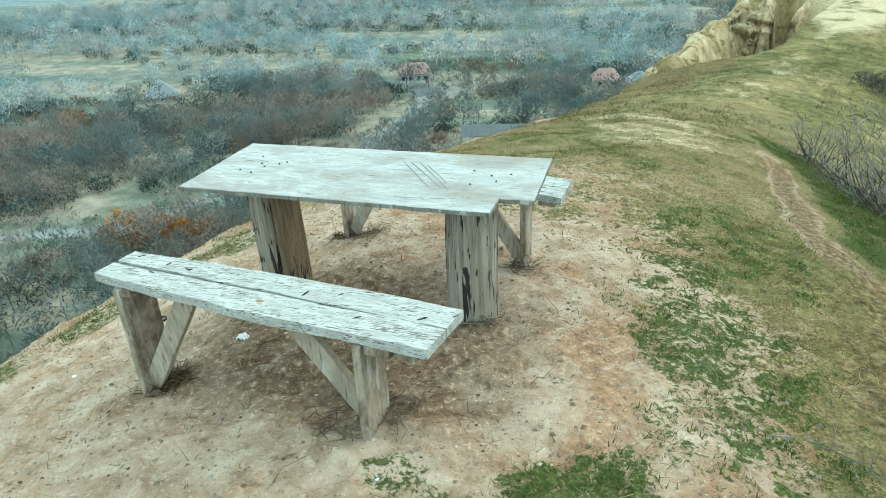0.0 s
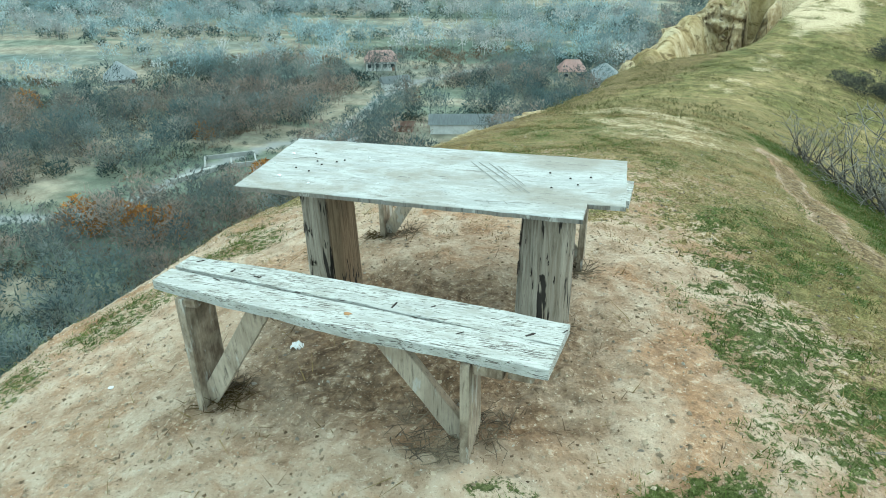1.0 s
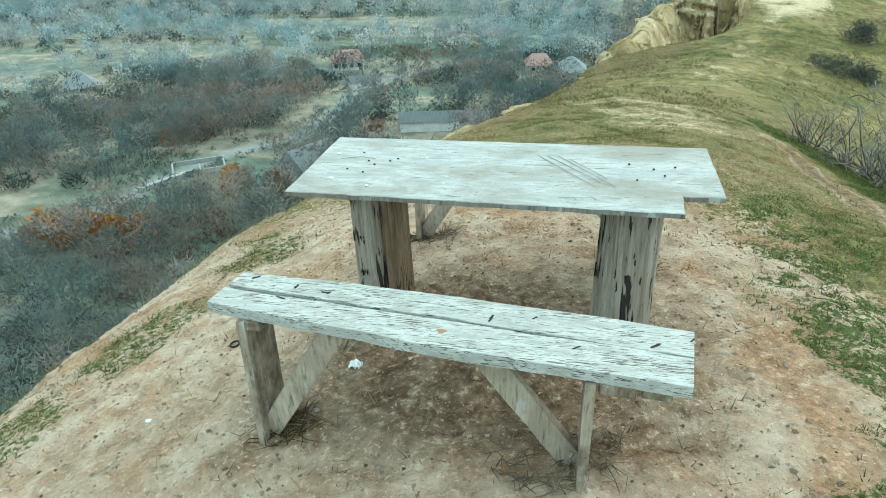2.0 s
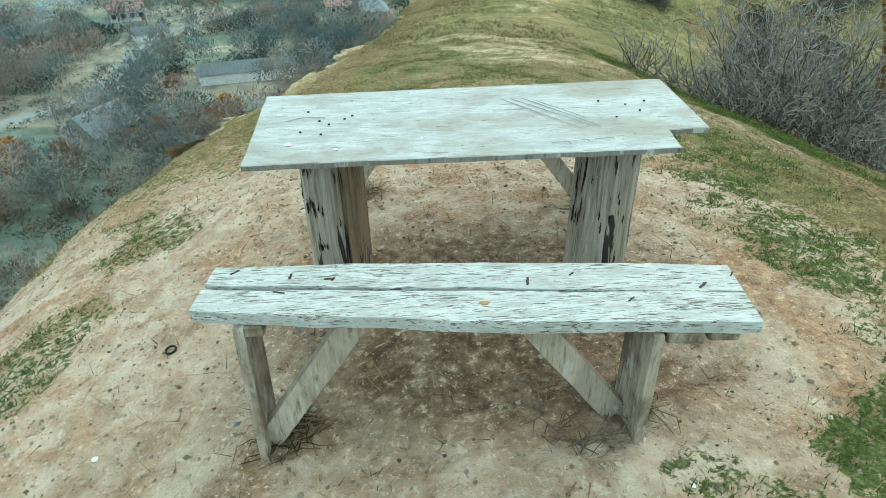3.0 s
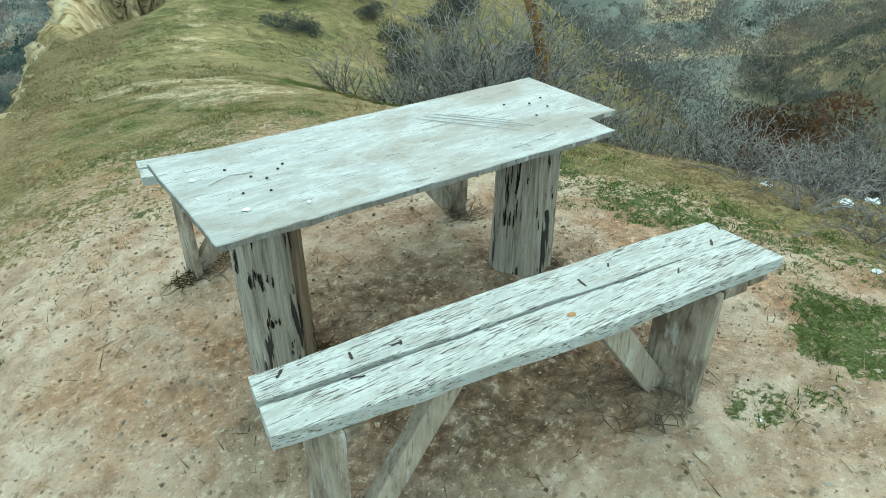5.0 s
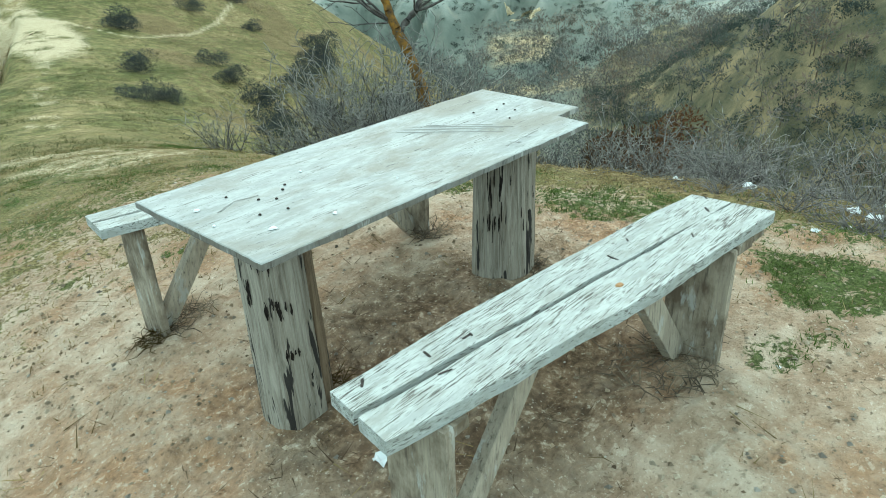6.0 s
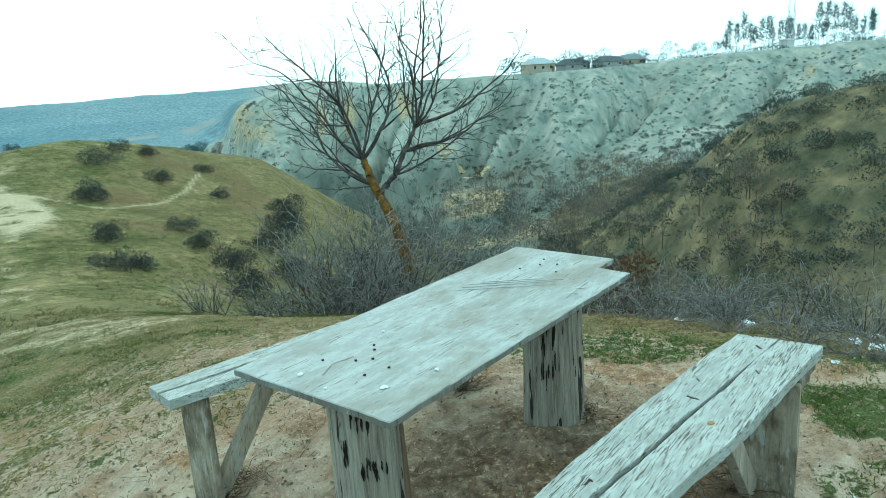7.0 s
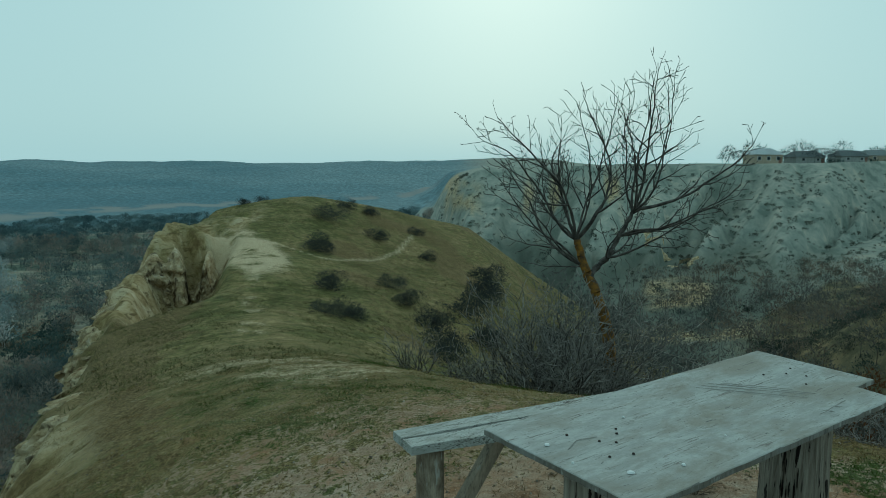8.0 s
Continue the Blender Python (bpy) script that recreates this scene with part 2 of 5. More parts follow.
M_TOP = painted_wood("flaked_white_paint", (0.36, 0.375, 0.36), 0.635, 0.66, (0.17, 0.16, 0.145), (8.0, 120.0), 0.8, 0.4, 0.75)
M_SEAT = painted_wood("worn_white_paint", (0.41, 0.425, 0.40), 0.588, 0.612, (0.085, 0.077, 0.066), (15.0, 240.0), 0.75)
M_LOG = log_material("weathered_log")
M_SPLIT = log_material("split_brown_wood", True)
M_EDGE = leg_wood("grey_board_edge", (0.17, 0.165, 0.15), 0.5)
M_LEG = leg_wood("grey_plank", (0.26, 0.218, 0.165), 0.85)
M_BRACE = leg_wood("pale_plank", (0.31, 0.265, 0.205), 0.35)
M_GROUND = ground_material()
M_TWIG = twig_material("grey_twig", (0.075, 0.068, 0.06), (0.28, 0.265, 0.24))


# ---- making of meshes ----
def part(name, bm, material, parent=None, label=""):
    """Links a bmesh as one mesh object, under a thing or a part."""
    me = bpy.data.meshes.new(name)
    bm.to_mesh(me)
    bm.free()
    me.materials.append(material)
    ob = new(name, me)
    ob.parent = parent
    return tagged(ob, label)


def mesh_of(name, verts, faces, material, parent=None, smooth=False):
    me = bpy.data.meshes.new(name)
    verts, faces = np.asarray(verts, np.float32), np.asarray(faces, np.int32)
    me.vertices.add(len(verts))
    me.vertices.foreach_set("co", verts.ravel())
    k = faces.shape[1]
    me.loops.add(faces.size)
    me.loops.foreach_set("vertex_index", faces.ravel())
    me.polygons.add(len(faces))
    me.polygons.foreach_set("loop_start", np.arange(0, faces.size, k, dtype=np.int32))
    if smooth:
        me.polygons.foreach_set("use_smooth", np.ones(len(faces), bool))
    me.update(calc_edges=True)
    me.materials.append(material)
    ob = new(name, me)
    ob.parent = parent
    return ob


def thing(name, label, category, place=(0, 0, 0), group="", kind=""):
    ob = new(name)
    ob.location = place
    ob.empty_display_size = 0.2
    return tagged(ob, label, category, group, kind)


def lattice(ix, iy, seed):
    h = (ix.astype(np.int64) * 374761393 + iy.astype(np.int64) * 668265263 + seed * 974634777) & 0x7FFFFFFF
    h = ((h ^ (h >> 13)) * 1274126177) & 0x7FFFFFFF
    return ((h ^ (h >> 16)) & 0xFFFF) / 65535.0


def vnoise(x, y, seed=0):
    x, y = np.asarray(x, float), np.asarray(y, float)
    ix, iy = np.floor(x), np.floor(y)
    fx, fy = x - ix, y - iy
    fx, fy = fx * fx * fx * (fx * (fx * 6 - 15) + 10), fy * fy * fy * (fy * (fy * 6 - 15) + 10)
    a, b = lattice(ix, iy, seed), lattice(ix + 1, iy, seed)
    c, d = lattice(ix, iy + 1, seed), lattice(ix + 1, iy + 1, seed)
    return (a + (b - a) * fx) * (1 - fy) + (c + (d - c) * fx) * fy


def fbm(x, y, seed=0, octaves=4, gain=0.5):
    total, amp, norm = 0.0, 1.0, 0.0
    for o in range(octaves):
        total = total + amp * vnoise(x * 2**o + 17.3 * o, y * 2**o - 9.1 * o, seed + o)
        norm += amp
        amp *= gain
    return total / norm * 2 - 1


def step(a, b, x):
    t = np.clip((x - a) / (b - a), 0, 1)
    return t * t * (3 - 2 * t)


def smax(a, b, k):
    h = np.clip(0.5 + 0.5 * (a - b) / k, 0, 1)
    return b + (a - b) * h + k * h * (1 - h)


def curve(xs, ys, soft=1.5):
    """A smoothed line through (xs, ys)."""
    fine = np.arange(xs[0] - 10, xs[-1] + 10, 0.25)
    vals = np.interp(fine, xs, ys)
    k = np.exp(-0.5 * (np.arange(-40, 41) * 0.25 / soft) ** 2)
    vals = np.convolve(np.pad(vals, 40, mode="edge"), k / k.sum(), "valid")
    return lambda x: np.interp(x, fine, vals)


ROAD = ((-105, 70), (-90, 77), (-79, 84.5), (-77, 100), (-70, 117), (-61, 128), (-59, 144), (-60, 160), (-55, 178), (-40, 200), (-20, 225))


def off_road(x, y):
    best = np.full(np.shape(x), 1e9)
    for (ax, ay), (bx, by) in zip(ROAD, ROAD[1:]):
        ux, uy = bx - ax, by - ay
        t = np.clip(((x - ax) * ux + (y - ay) * uy) / (ux * ux + uy * uy), 0, 1)
        best = np.minimum(best, np.hypot(x - ax - t * ux, y - ay - t * uy))
    return best



# ---- the lie of the land: a ridge between a wide valley and a ravine ----
CREST_X = curve([-40, -3, 0, 5, 9, 11, 19, 25, 31, 36, 41, 46, 60], [3, 1.0, 0.7, 0.8, 1.4, 1.7, 4.5, 6.5, 8.7, 12, 16, 18, 24])
CREST_Z = curve([-40, -3, 0, 2, 5, 9, 11, 19, 25, 31, 36, 41, 46, 60, 90, 140], [0.6, 0.12, 0.06, -0.12, -0.7, -1.45, -1.9, -2.9, -2.75, -2.4, -1.4, -0.35, -0.7, -8, -30, -90], 1.2)
RIM_W = curve([-40, 0, 9, 19, 25, 30, 36, 45], [3.3, 3.3, 2.7, 3.7, 4.9, 5.5, 5.6, 6.0])
WEST_K = curve([-40, 0, 9, 19, 30, 45], [0.065, 0.065, 0.05, 0.04, 0.03, 0.02])
CLIFF = curve([-40, 4, 7, 12, 20, 45, 60], [0, 0, 0.35, 0.5, 1, 1, 0.5])
EAST_S = curve([-40, 0, 9, 14, 20, 27, 40, 50], [0.41, 0.41, 0.6, 0.5, 0.3, 0.2, 0.2, 0.4])
EAST_E = curve([-40, 0, 9, 20, 27, 40, 60], [5, 5, 7, 12, 16, 14, 10])
FLOOR = curve([-180, -5, 28, 36, 50, 70, 100, 130, 150, 180], [-45, -45, -45, -36, -22, -16, -12, -10, -20, -45])
MESA_R = curve([-180, 30, 36, 45, 58, 66, 76, 100, 180], [240, 240, 230, 205, 225, 250, 280, 300, 300])
MESA_EL = curve([-180, 36, 58, 68, 76, 90, 180], [0.0, 0.0, 0.35, 0.6, 1.0, 1.5, 1.5])
HILL_R = curve([-180, 62, 66, 80, 100, 180], [80, 80, 76, 66, 56, 56])
HILL_EL = curve([-180, 58, 62, 66.7, 71.9, 75.6, 80.4, 90, 110, 130, 150, 180], [-40, -25, -15.5, -10.8, -7.0, -4.2, -2.9, -1, 1, 1, -8, -30])


def land(x, y):
    """The height of the ground, and the shares of its kinds, at arrays of x and y."""
    x, y = np.asarray(x, float), np.asarray(y, float)
    big = fbm(x * 0.12, y * 0.12, 3, 4)
    xc = CREST_X(y) + 0.5 * big * step(10, 20, y)
    zc = CREST_Z(y)
    wr, k, cl = RIM_W(y), WEST_K(y), CLIFF(y)
    wr = wr + fbm(x * 0.0 + 3.3, y * 0.45, 5, 4) * (0.35 + 1.1 * cl)
    w, e = np.maximum(xc - x, 0), np.maximum(x - xc, 0)
    u = np.maximum(w - wr, 0)
    s0, s1, soft = 2 * k * wr, 1.25 + 2.2 * cl, 1.2 - 0.8 * cl
    fall = s0 * u + (s1 - s0) * (u - soft * (1 - np.exp(-u / soft)))
    high = 1.0 + 9.0 * cl
    fall = np.where(fall > high, high + (fall - high) * (1.15 / s1), fall)
    drop = k * np.minimum(w, wr) ** 2 + fall
    drop = drop + EAST_S(y) * (np.sqrt(e * e + 6.25) - 2.5) + 0.4 * np.maximum(e - EAST_E(y), 0)
    near = zc - drop
    ex, ey = x + 2.2, y + 1.5
    d, az = np.hypot(ex, ey), np.degrees(np.arctan2(ex, ey))
    valley = FLOOR(az) + 1.2 * fbm(x * 0.02, y * 0.02, 11, 3)
    open_side = step(60, 38, az)
    valley = valley + open_side * (54 + 5 * fbm(az * 0.25, az * 0 + 2, 12, 4)) * step(900, 1500, d)
    gully = fbm(az * 0.16, d * 0.006, 21, 5)
    inside = d - MESA_R(az) - 34 * gully
    flank = np.maximum((36.0 - az) * 4.0 + 5.0 * fbm(d * 0.05, az * 0.4, 23, 4), 0)
    top = 1.6 + MESA_R(az) * np.tan(np.radians(MESA_EL(az))) + 0.6 * fbm(x * 0.03, y * 0.03, 24, 3)
    out = np.maximum(-inside, 0)
    bluff = 3.0 + 2.0 * fbm(az * 0.3, az * 0 + 5, 25, 3)
    fall = np.where(out < 4, out * bluff / 4, bluff + (out - 4) * 0.29)
    mesa = top - fall - 10.0 * np.abs(fbm(az * 0.4 + out * 0.02, d * 0.012, 26, 5)) * step(0, 25, out) - 1.9 * flank - 7.0 * (np.clip(39.0 - az, 0, 5) / 3.5) ** 2
    spur = np.abs(fbm(az * 0.17 + out * 0.014, out * 0.006 + az * 0.02, 28, 4))
    mesa = mesa - 14.0 * step(0.35, 0.0, spur) * step(6, 75, out)
    r = HILL_R(az)
    hill = 1.67 + r * np.tan(np.radians(HILL_EL(az))) - 0.5 * (np.sqrt((d - r) ** 2 + 25) - 5) + 1.6 * fbm(x * 0.09, y * 0.09, 31, 4)
    far = smax(smax(mesa, valley, 4.0), hill, 3.0)
    z = smax(near, far, 2.0)
    close = step(16, 3, np.hypot(x, y))
    lumps = 0.06 * fbm(x * 1.1, y * 1.1, 41, 4) * step(0.4, 3.0, np.hypot(x + 0.1, y + 0.3)) + step(22, 8, d) * 0.026 * fbm(x * 3.6, y * 3.6, 42, 3) + step(9, 5, d) * (0.02 * np.abs(fbm(x * 8, y * 8, 47, 3)) + 0.014 * fbm(x * 15, y * 15, 43, 2))
    rough = fbm(x * 0.7, y * 0.7, 44, 5) * (0.10 + 0.5 * cl * step(0.0, 2.0, u)) * step(4, 14, d)
    z = z + np.where(d < 60, lumps * (0.35 + 0.65 * close) + rough, 0)
    z = z - 0.9 * np.abs(fbm(x * 0.55 + 0.3 * y, y * 0.2, 45, 4)) * step(1.2, 2.2, w) * step(24, 27, y) * step(41, 36, y) * step(6.5, 4.5, w)
    z = z - 0.35 * np.abs(fbm(x * 1.3, y * 0.9, 46, 4)) * step(2.3, 3.0, w) * step(3.5, 6.0, y) * step(16, 11, y)
    wall_y = 32.3 + 0.9 * fbm(x * 1.1, x * 0 + 1, 48, 4)
    z = z - 2.3 * step(0.9, 2.4, w) * step(5.2, 3.8, w) * step(21, 28, y) * step(wall_y + 0.7, wall_y - 0.7, y) * (1 + 0.25 * fbm(x * 0.9, y * 0.9, 49, 4))
    # the shoulder of rock over the cliff
    z = z + 1.5 * step(wall_y - 0.3, wall_y + 0.6, y) * np.exp(-(((x - 5.2) / 2.2) ** 2) - ((y - 34.6) / 2.6) ** 2)
    is_near = step(-1.0, 1.0, near - far)
    kinds = {}
    kinds["valley"] = (1 - is_near) * step(3, -3, np.maximum(mesa, hill) - valley) * step(40, 35, az)
    # where the bluish haze colour is laid over the valley
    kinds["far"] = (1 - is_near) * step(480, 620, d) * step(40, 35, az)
    kinds["slope"] = (1 - is_near) * (1 - kinds["valley"])
    kinds["hillside"] = kinds["slope"] * step(-2, 3, hill - mesa) * step(55, 62, az)
    kinds["gully"] = 0.6 * kinds["slope"] * (1 - kinds["hillside"]) * step(0.16, 0.02, spur + 0.03 * fbm(x * 0.2, y * 0.2, 29, 3)) * step(3, 12, out)
    kinds["gully"] = np.maximum(kinds["gully"], 0.85 * kinds["slope"] * (1 - kinds["hillside"]) * step(-15, -20, z) * step(37, 41, az))
    scar = step(0.45, 0.7, fbm(az * 0.45, d * 0.03, 27, 3)) * step(2, 6, out) * step(45, 15, out)
    kinds["sand"] = np.clip(is_near * cl * step(0.1, 1.0, u) * step(14, 4, fall * 0 + np.maximum(zc - z, 0) * 0.9), 0, 1)
    # broken pale rock above the cliff and on the nearer brink
    flank = step(1.2, 1.9, w) * step(31.5, 33, y) * step(41, 36, y) + step(2.2, 2.9, w) * step(4.0, 6.0, y) * step(13, 9, y)
    flank = flank * step(-0.75, -0.1, fbm(x * 0.9, y * 0.5, 52, 4))
    # bare trodden places along the crest
    bare = step(2.3, 1.2, np.hypot((x - 8.3 - 0.12 * (y - 30)) / 0.95, (y - 30.2) / 2.7)) + 0.75 * step(1.3, 0.35, np.hypot((x - 1.1) / 1.5, (y - 7.6 + 0.5 * (x - 1.1)) / 2.1) + 0.5 * fbm(x * 1.4, y * 2.2, 60, 4))
    bare = bare * step(-0.6, 0.0, fbm(x * 0.8, y * 1.6, 51, 4)) + 0.55 * step(0.7, 0.1, np.abs(x - CREST_X(y) - 0.2)) * step(11, 14, y) * step(27, 25, y) * step(-0.1, 0.4, fbm(x * 1.5, y * 1.5, 55, 3))
    path = np.abs(y - np.interp(x, [9, 10.4, 11.6, 15, 18, 20, 21.5], [32.5, 31.5, 28.9, 30.2, 32.4, 34.6, 36.2]))
    bare = bare + 0.6 * step(0.4, 0.1, path) * step(9, 10, x) * step(22, 21, x)
    kinds["sand"] = np.clip(kinds["sand"] + is_near * flank * 0.6, 0, 1)
    kinds["sand"] = np.clip(kinds["sand"] + 0.8 * is_near * step(3.1, 3.8, w) * step(23.5, 26, y) * step(33, 31, y), 0, 1)
    kinds["pale"] = is_near * np.clip(bare, 0, 1)
    kinds["scar"] = (1 - is_near) * np.maximum(scar * 0.8, 0.75 * step(33.5, 34.5, az) * step(38.5, 37, az) * step(3, 6, top - z) * step(20, 11, top - z) * step(-0.3, 0.2, fbm(z * 0.5, az * 0.6, 56, 3)))
    terrace = step(3.2, 1.5, np.abs(az - 54.3 - 0.6 * fbm(d * 0.1, az, 53, 2))) * step(110, 118, d) * step(150, 138, d) + step(8, 5, np.abs(az - 53)) * step(88, 92, d) * step(104, 98, d)
    kinds["scar"] = np.clip(kinds["scar"] + 0.85 * (1 - is_near) * terrace * step(-0.5, 0.2, fbm(x * 0.15, y * 0.15, 54, 3)), 0, 1)
    yard = np.hypot((x + 0.15) / 2.0, (y + 0.6) / 1.7)
    way = np.interp(y, [-6, 0, 1.8, 2.1, 2.9, 4.8, 7.0, 8.2, 9.0], [3.6, 3.3, 2.96, 2.75, 2.62, 2.86, 2.9, 2.6, 2.0]) + 0.06 * np.sin(y * 2.3)
    trail = step(0.22, 0.05, np.abs(x - way) + 0.05 * fbm(x * 4, y * 4, 67, 3)) * step(7.6, 6.4, y) * step(0.6, 1.6, y)
    dry = (step(0.6, 1.45, yard) + (0.15 + 0.55 * step(0.5, -1.5, y)) * step(3.0, 4.5, np.hypot(x, y))) * (1 - 0.55 * step(3.0, 0.5, y) * step(0.35, -0.35, x + 0.5 * fbm(x * 1.1, y * 1.1, 68, 3))) * (0.75 + 0.25 * step(0.5, 2.0, y))
    turfy = 1.25 * step(1.0, 2.1, x + 0.9 * fbm(x * 0.8, y * 0.8, 57, 4)) * (0.5 + 0.5 * step(-0.25, 0.2, fbm(x * 3.2, y * 3.2, 66, 3))) * step(3.5, 1.0, y) + 0.12 * step(3.0, 6.0, y) + 0.85 * step(11, 15, y)
    kinds["dry"] = is_near * np.clip(dry * (1 + turfy) * (1 - 0.95 * trail), 0, 2)
    wild = fbm(x * 0.9, y * 0.9, 58, 4)
    brown = step(1.3, 2.0, w + 0.5 * wild) * step(2.0, 3.5, y) * step(26, 22, y) * (0.45 + 0.4 * step(3, 8, y)) + 0.75 * step(2.1, 2.7, x + 0.4 * wild) * step(2.5, 1.2, y) * step(-3, -1, y)
    brown = brown + 0.45 * step(0.1, 0.35, fbm(x * 0.35, y * 0.35, 59, 4)) * step(13, 17, y) + 0.8 * trail + 0.5 * step(3.5, 5.0, e) * step(11, 15, y) + 0.8 * step(1.0, 2.2, w + wild) * step(19, 24, y) * step(33, 31, y)
    kinds["brown"] = is_near * np.clip(brown, 0, 1) * (1 - kinds["sand"])
    patch = fbm(x * 2.3 + 4, y * 2.3, 61, 4)

    def spot(cx, cy, rx, ry, hard=0.5):
        return step(1.25, 0.6, np.hypot((x - cx) / rx, (y - cy) / ry) - hard * patch)

    green = np.maximum(spot(1.36, -1.22, 0.30, 0.42, 1.0), 0.62 * spot(1.75, -0.5, 0.45, 0.7, 1.6))
    green = np.maximum(green, 0.66 * spot(1.65, 0.15, 0.45, 0.4, 1.3))
    green = np.maximum(green, 0.8 * spot(1.62, -0.05, 0.32, 0.5, 0.8))
    green = np.maximum(green, 0.62 * spot(2.0, -1.3, 0.5, 0.8, 1.6))
    green = np.maximum(green, np.maximum(0.75 * spot(0.62, -1.26, 0.13, 0.1), 0.7 * spot(0.85, -1.35, 0.12, 0.09)))
    green = np.maximum(green, 0.72 * np.maximum(spot(-2.15, 0.15, 0.4, 0.45, 0.9), np.maximum(spot(-1.9, 1.2, 0.4, 0.4, 0.9), spot(-2.5, -0.7, 0.35, 0.4, 0.9))))
    green = np.maximum(green, 0.6 * spot(0.1, 5.4, 1.4, 2.9, 0.8) * step(2.2, 1.5, w) * step(-0.35, 0.1, fbm(x * 1.2, y * 1.2, 65, 4)))
    strip = x - way
    green = np.maximum(green, step(0.22, 0.4, strip + 0.1 * patch) * step(1.6, 1.0, strip) * step(-0.8, -0.4, patch) * step(9.2, 8.3, y) * step(1.4, 2.4, y))
    tufty = fbm(x * 8.0, y * 8.0, 64, 3)
    sward = step(0.9, 1.9, x + 0.6 * patch) * step(4.0, 1.5, y)
    green = np.maximum(green, 0.9 * step(0.05, 0.3, tufty + 0.4 * patch) * sward * step(3.1, 2.4, x))
    green = np.maximum(green, 0.68 * step(0.1, 0.5, patch) * step(0.8, 1.5, yard))
    green = np.maximum(green, 0.72 * step(1.4, 2.1, x + 0.4 * patch) * step(1.2, -0.6, y) * step(-0.5, 0.2, tufty + patch))
    green = np.maximum(green, 0.55 * step(12, 18, y) * step(-0.4, 0.3, fbm(x * 0.3, y * 0.2, 63, 4)))
    green = green * (1 - 0.9 * trail) * (1 - 0.6 * kinds["brown"])
    kinds["green"] = is_near * np.clip(green, 0, 1) * (1 - kinds["sand"])
    # brown soil and painted contact shade round the table, plus the brown trail
    kinds["soil_shade"] = is_near * np.clip(step(1.05, 0.35, np.hypot((x + 0.05) / 1.3, (y + 0.35) / 1.15) + 0.3 * patch) + 0.7 * trail, 0, 1)
    bed = np.interp(az, [-60, 0, 20, 34], [640, 690, 900, 1000]) + 40 * fbm(az * 0.15, az * 0, 81, 3)
    river = step(70, 25, np.abs(d - bed)) * step(-0.25, 0.1, fbm(az * 0.5, d * 0.02, 82, 2))
    kinds["gravel"] = (1 - is_near) * np.maximum(step(1.9, 0.9, off_road(x, y)), river * open_side)
    return z, kinds


def ground_z(x, y):
    return float(land(np.array([x]), np.array([y]))[0][0])


def build_ground():
    cx, cy = -1.0, -1.0
    radii = [0.0005] + [0.03 * i for i in range(1, 101)]
    while radii[-1] < 60:
        radii.append(radii[-1] * 1.012)
    while radii[-1] < 330:
        radii.append(radii[-1] * 1.016)
    while radii[-1] < 4600:
        radii.append(radii[-1] * 1.027)
    radii = np.array(radii)
    az = np.radians(np.concatenate([np.arange(-80, 112, 0.3), np.arange(112, 280, 1.5)]))
    rr, aa = np.meshgrid(radii, az, indexing="ij")
    x, y = cx + rr * np.sin(aa), cy + rr * np.cos(aa)
    x, y = np.append(x.ravel(), cx), np.append(y.ravel(), cy)
    z, kinds = land(x, y)
    n, m = len(radii), len(az)
    i, j = np.meshgrid(np.arange(n - 1), np.arange(m), indexing="ij")
    j2 = (j + 1) % m
    quads = np.stack([i * m + j, (i + 1) * m + j, (i + 1) * m + j2, i * m + j2], -1).reshape(-1, 4)[:, ::-1]
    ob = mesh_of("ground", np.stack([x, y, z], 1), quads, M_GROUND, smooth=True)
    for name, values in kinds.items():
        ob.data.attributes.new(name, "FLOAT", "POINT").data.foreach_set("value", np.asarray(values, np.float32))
    return tagged(ob, "bare trodden ridge top with dry grass above a valley", "ground", kind="structure")


ground = build_ground()


# ---- picnic table and benches ----
def slab(corners, thick, wave=0.0, seed=0, cuts=40, across=6, bows=(0.0, 0.0)):
    """A plank between four top corners (front left, front right, back right, back left), with uneven edges and softened arrises."""
    fl, fr, br, bl = [Vector(c) for c in corners]
    bm = bmesh.new()
    rows = []
    for i in range(cuts + 1):
        t = i / cuts
        a, b = fl.lerp(fr, t), bl.lerp(br, t)
        side = (b - a).normalized()
        a = a - side * bows[0] * 4 * t * (1 - t) + side * wave * noise.fractal(Vector((t * 5, seed, 0.3)), 0.8, 2.0, 4)
        b = b + side * bows[1] * 4 * t * (1 - t) + side * wave * noise.fractal(Vector((t * 5, seed, 7.9)), 0.8, 2.0, 4)
        ring = []
        prof = [(0.0, -0.004), (0.006, 0.0)] + [(s / across, 0.0) for s in range(1, across)] + [(0.994, 0.0), (1.0, -0.004)]
        for f, dz in prof:
            p = a.lerp(b, f)
            p.z += dz + 0.0015 * noise.noise(Vector((t * 9, f * 3, seed)))
            ring.append(bm.verts.new(p))
        for f in (1.0, 0.0):
            p = a.lerp(b, f)
            p.z -= thick * (1 + 0.12 * noise.noise(Vector((t * 7, f, seed + 3))))
            ring.append(bm.verts.new(p))
        rows.append(ring)
    for r0, r1 in zip(rows, rows[1:]):
        for i in range(len(r0)):
            j = (i + 1) % len(r0)
            bm.faces.new((r0[i], r1[i], r1[j], r0[j]))
    bm.faces.new(rows[0])
    bm.faces.new(rows[-1][::-1])
    bmesh.ops.recalc_face_normals(bm, faces=bm.faces)
    return bm


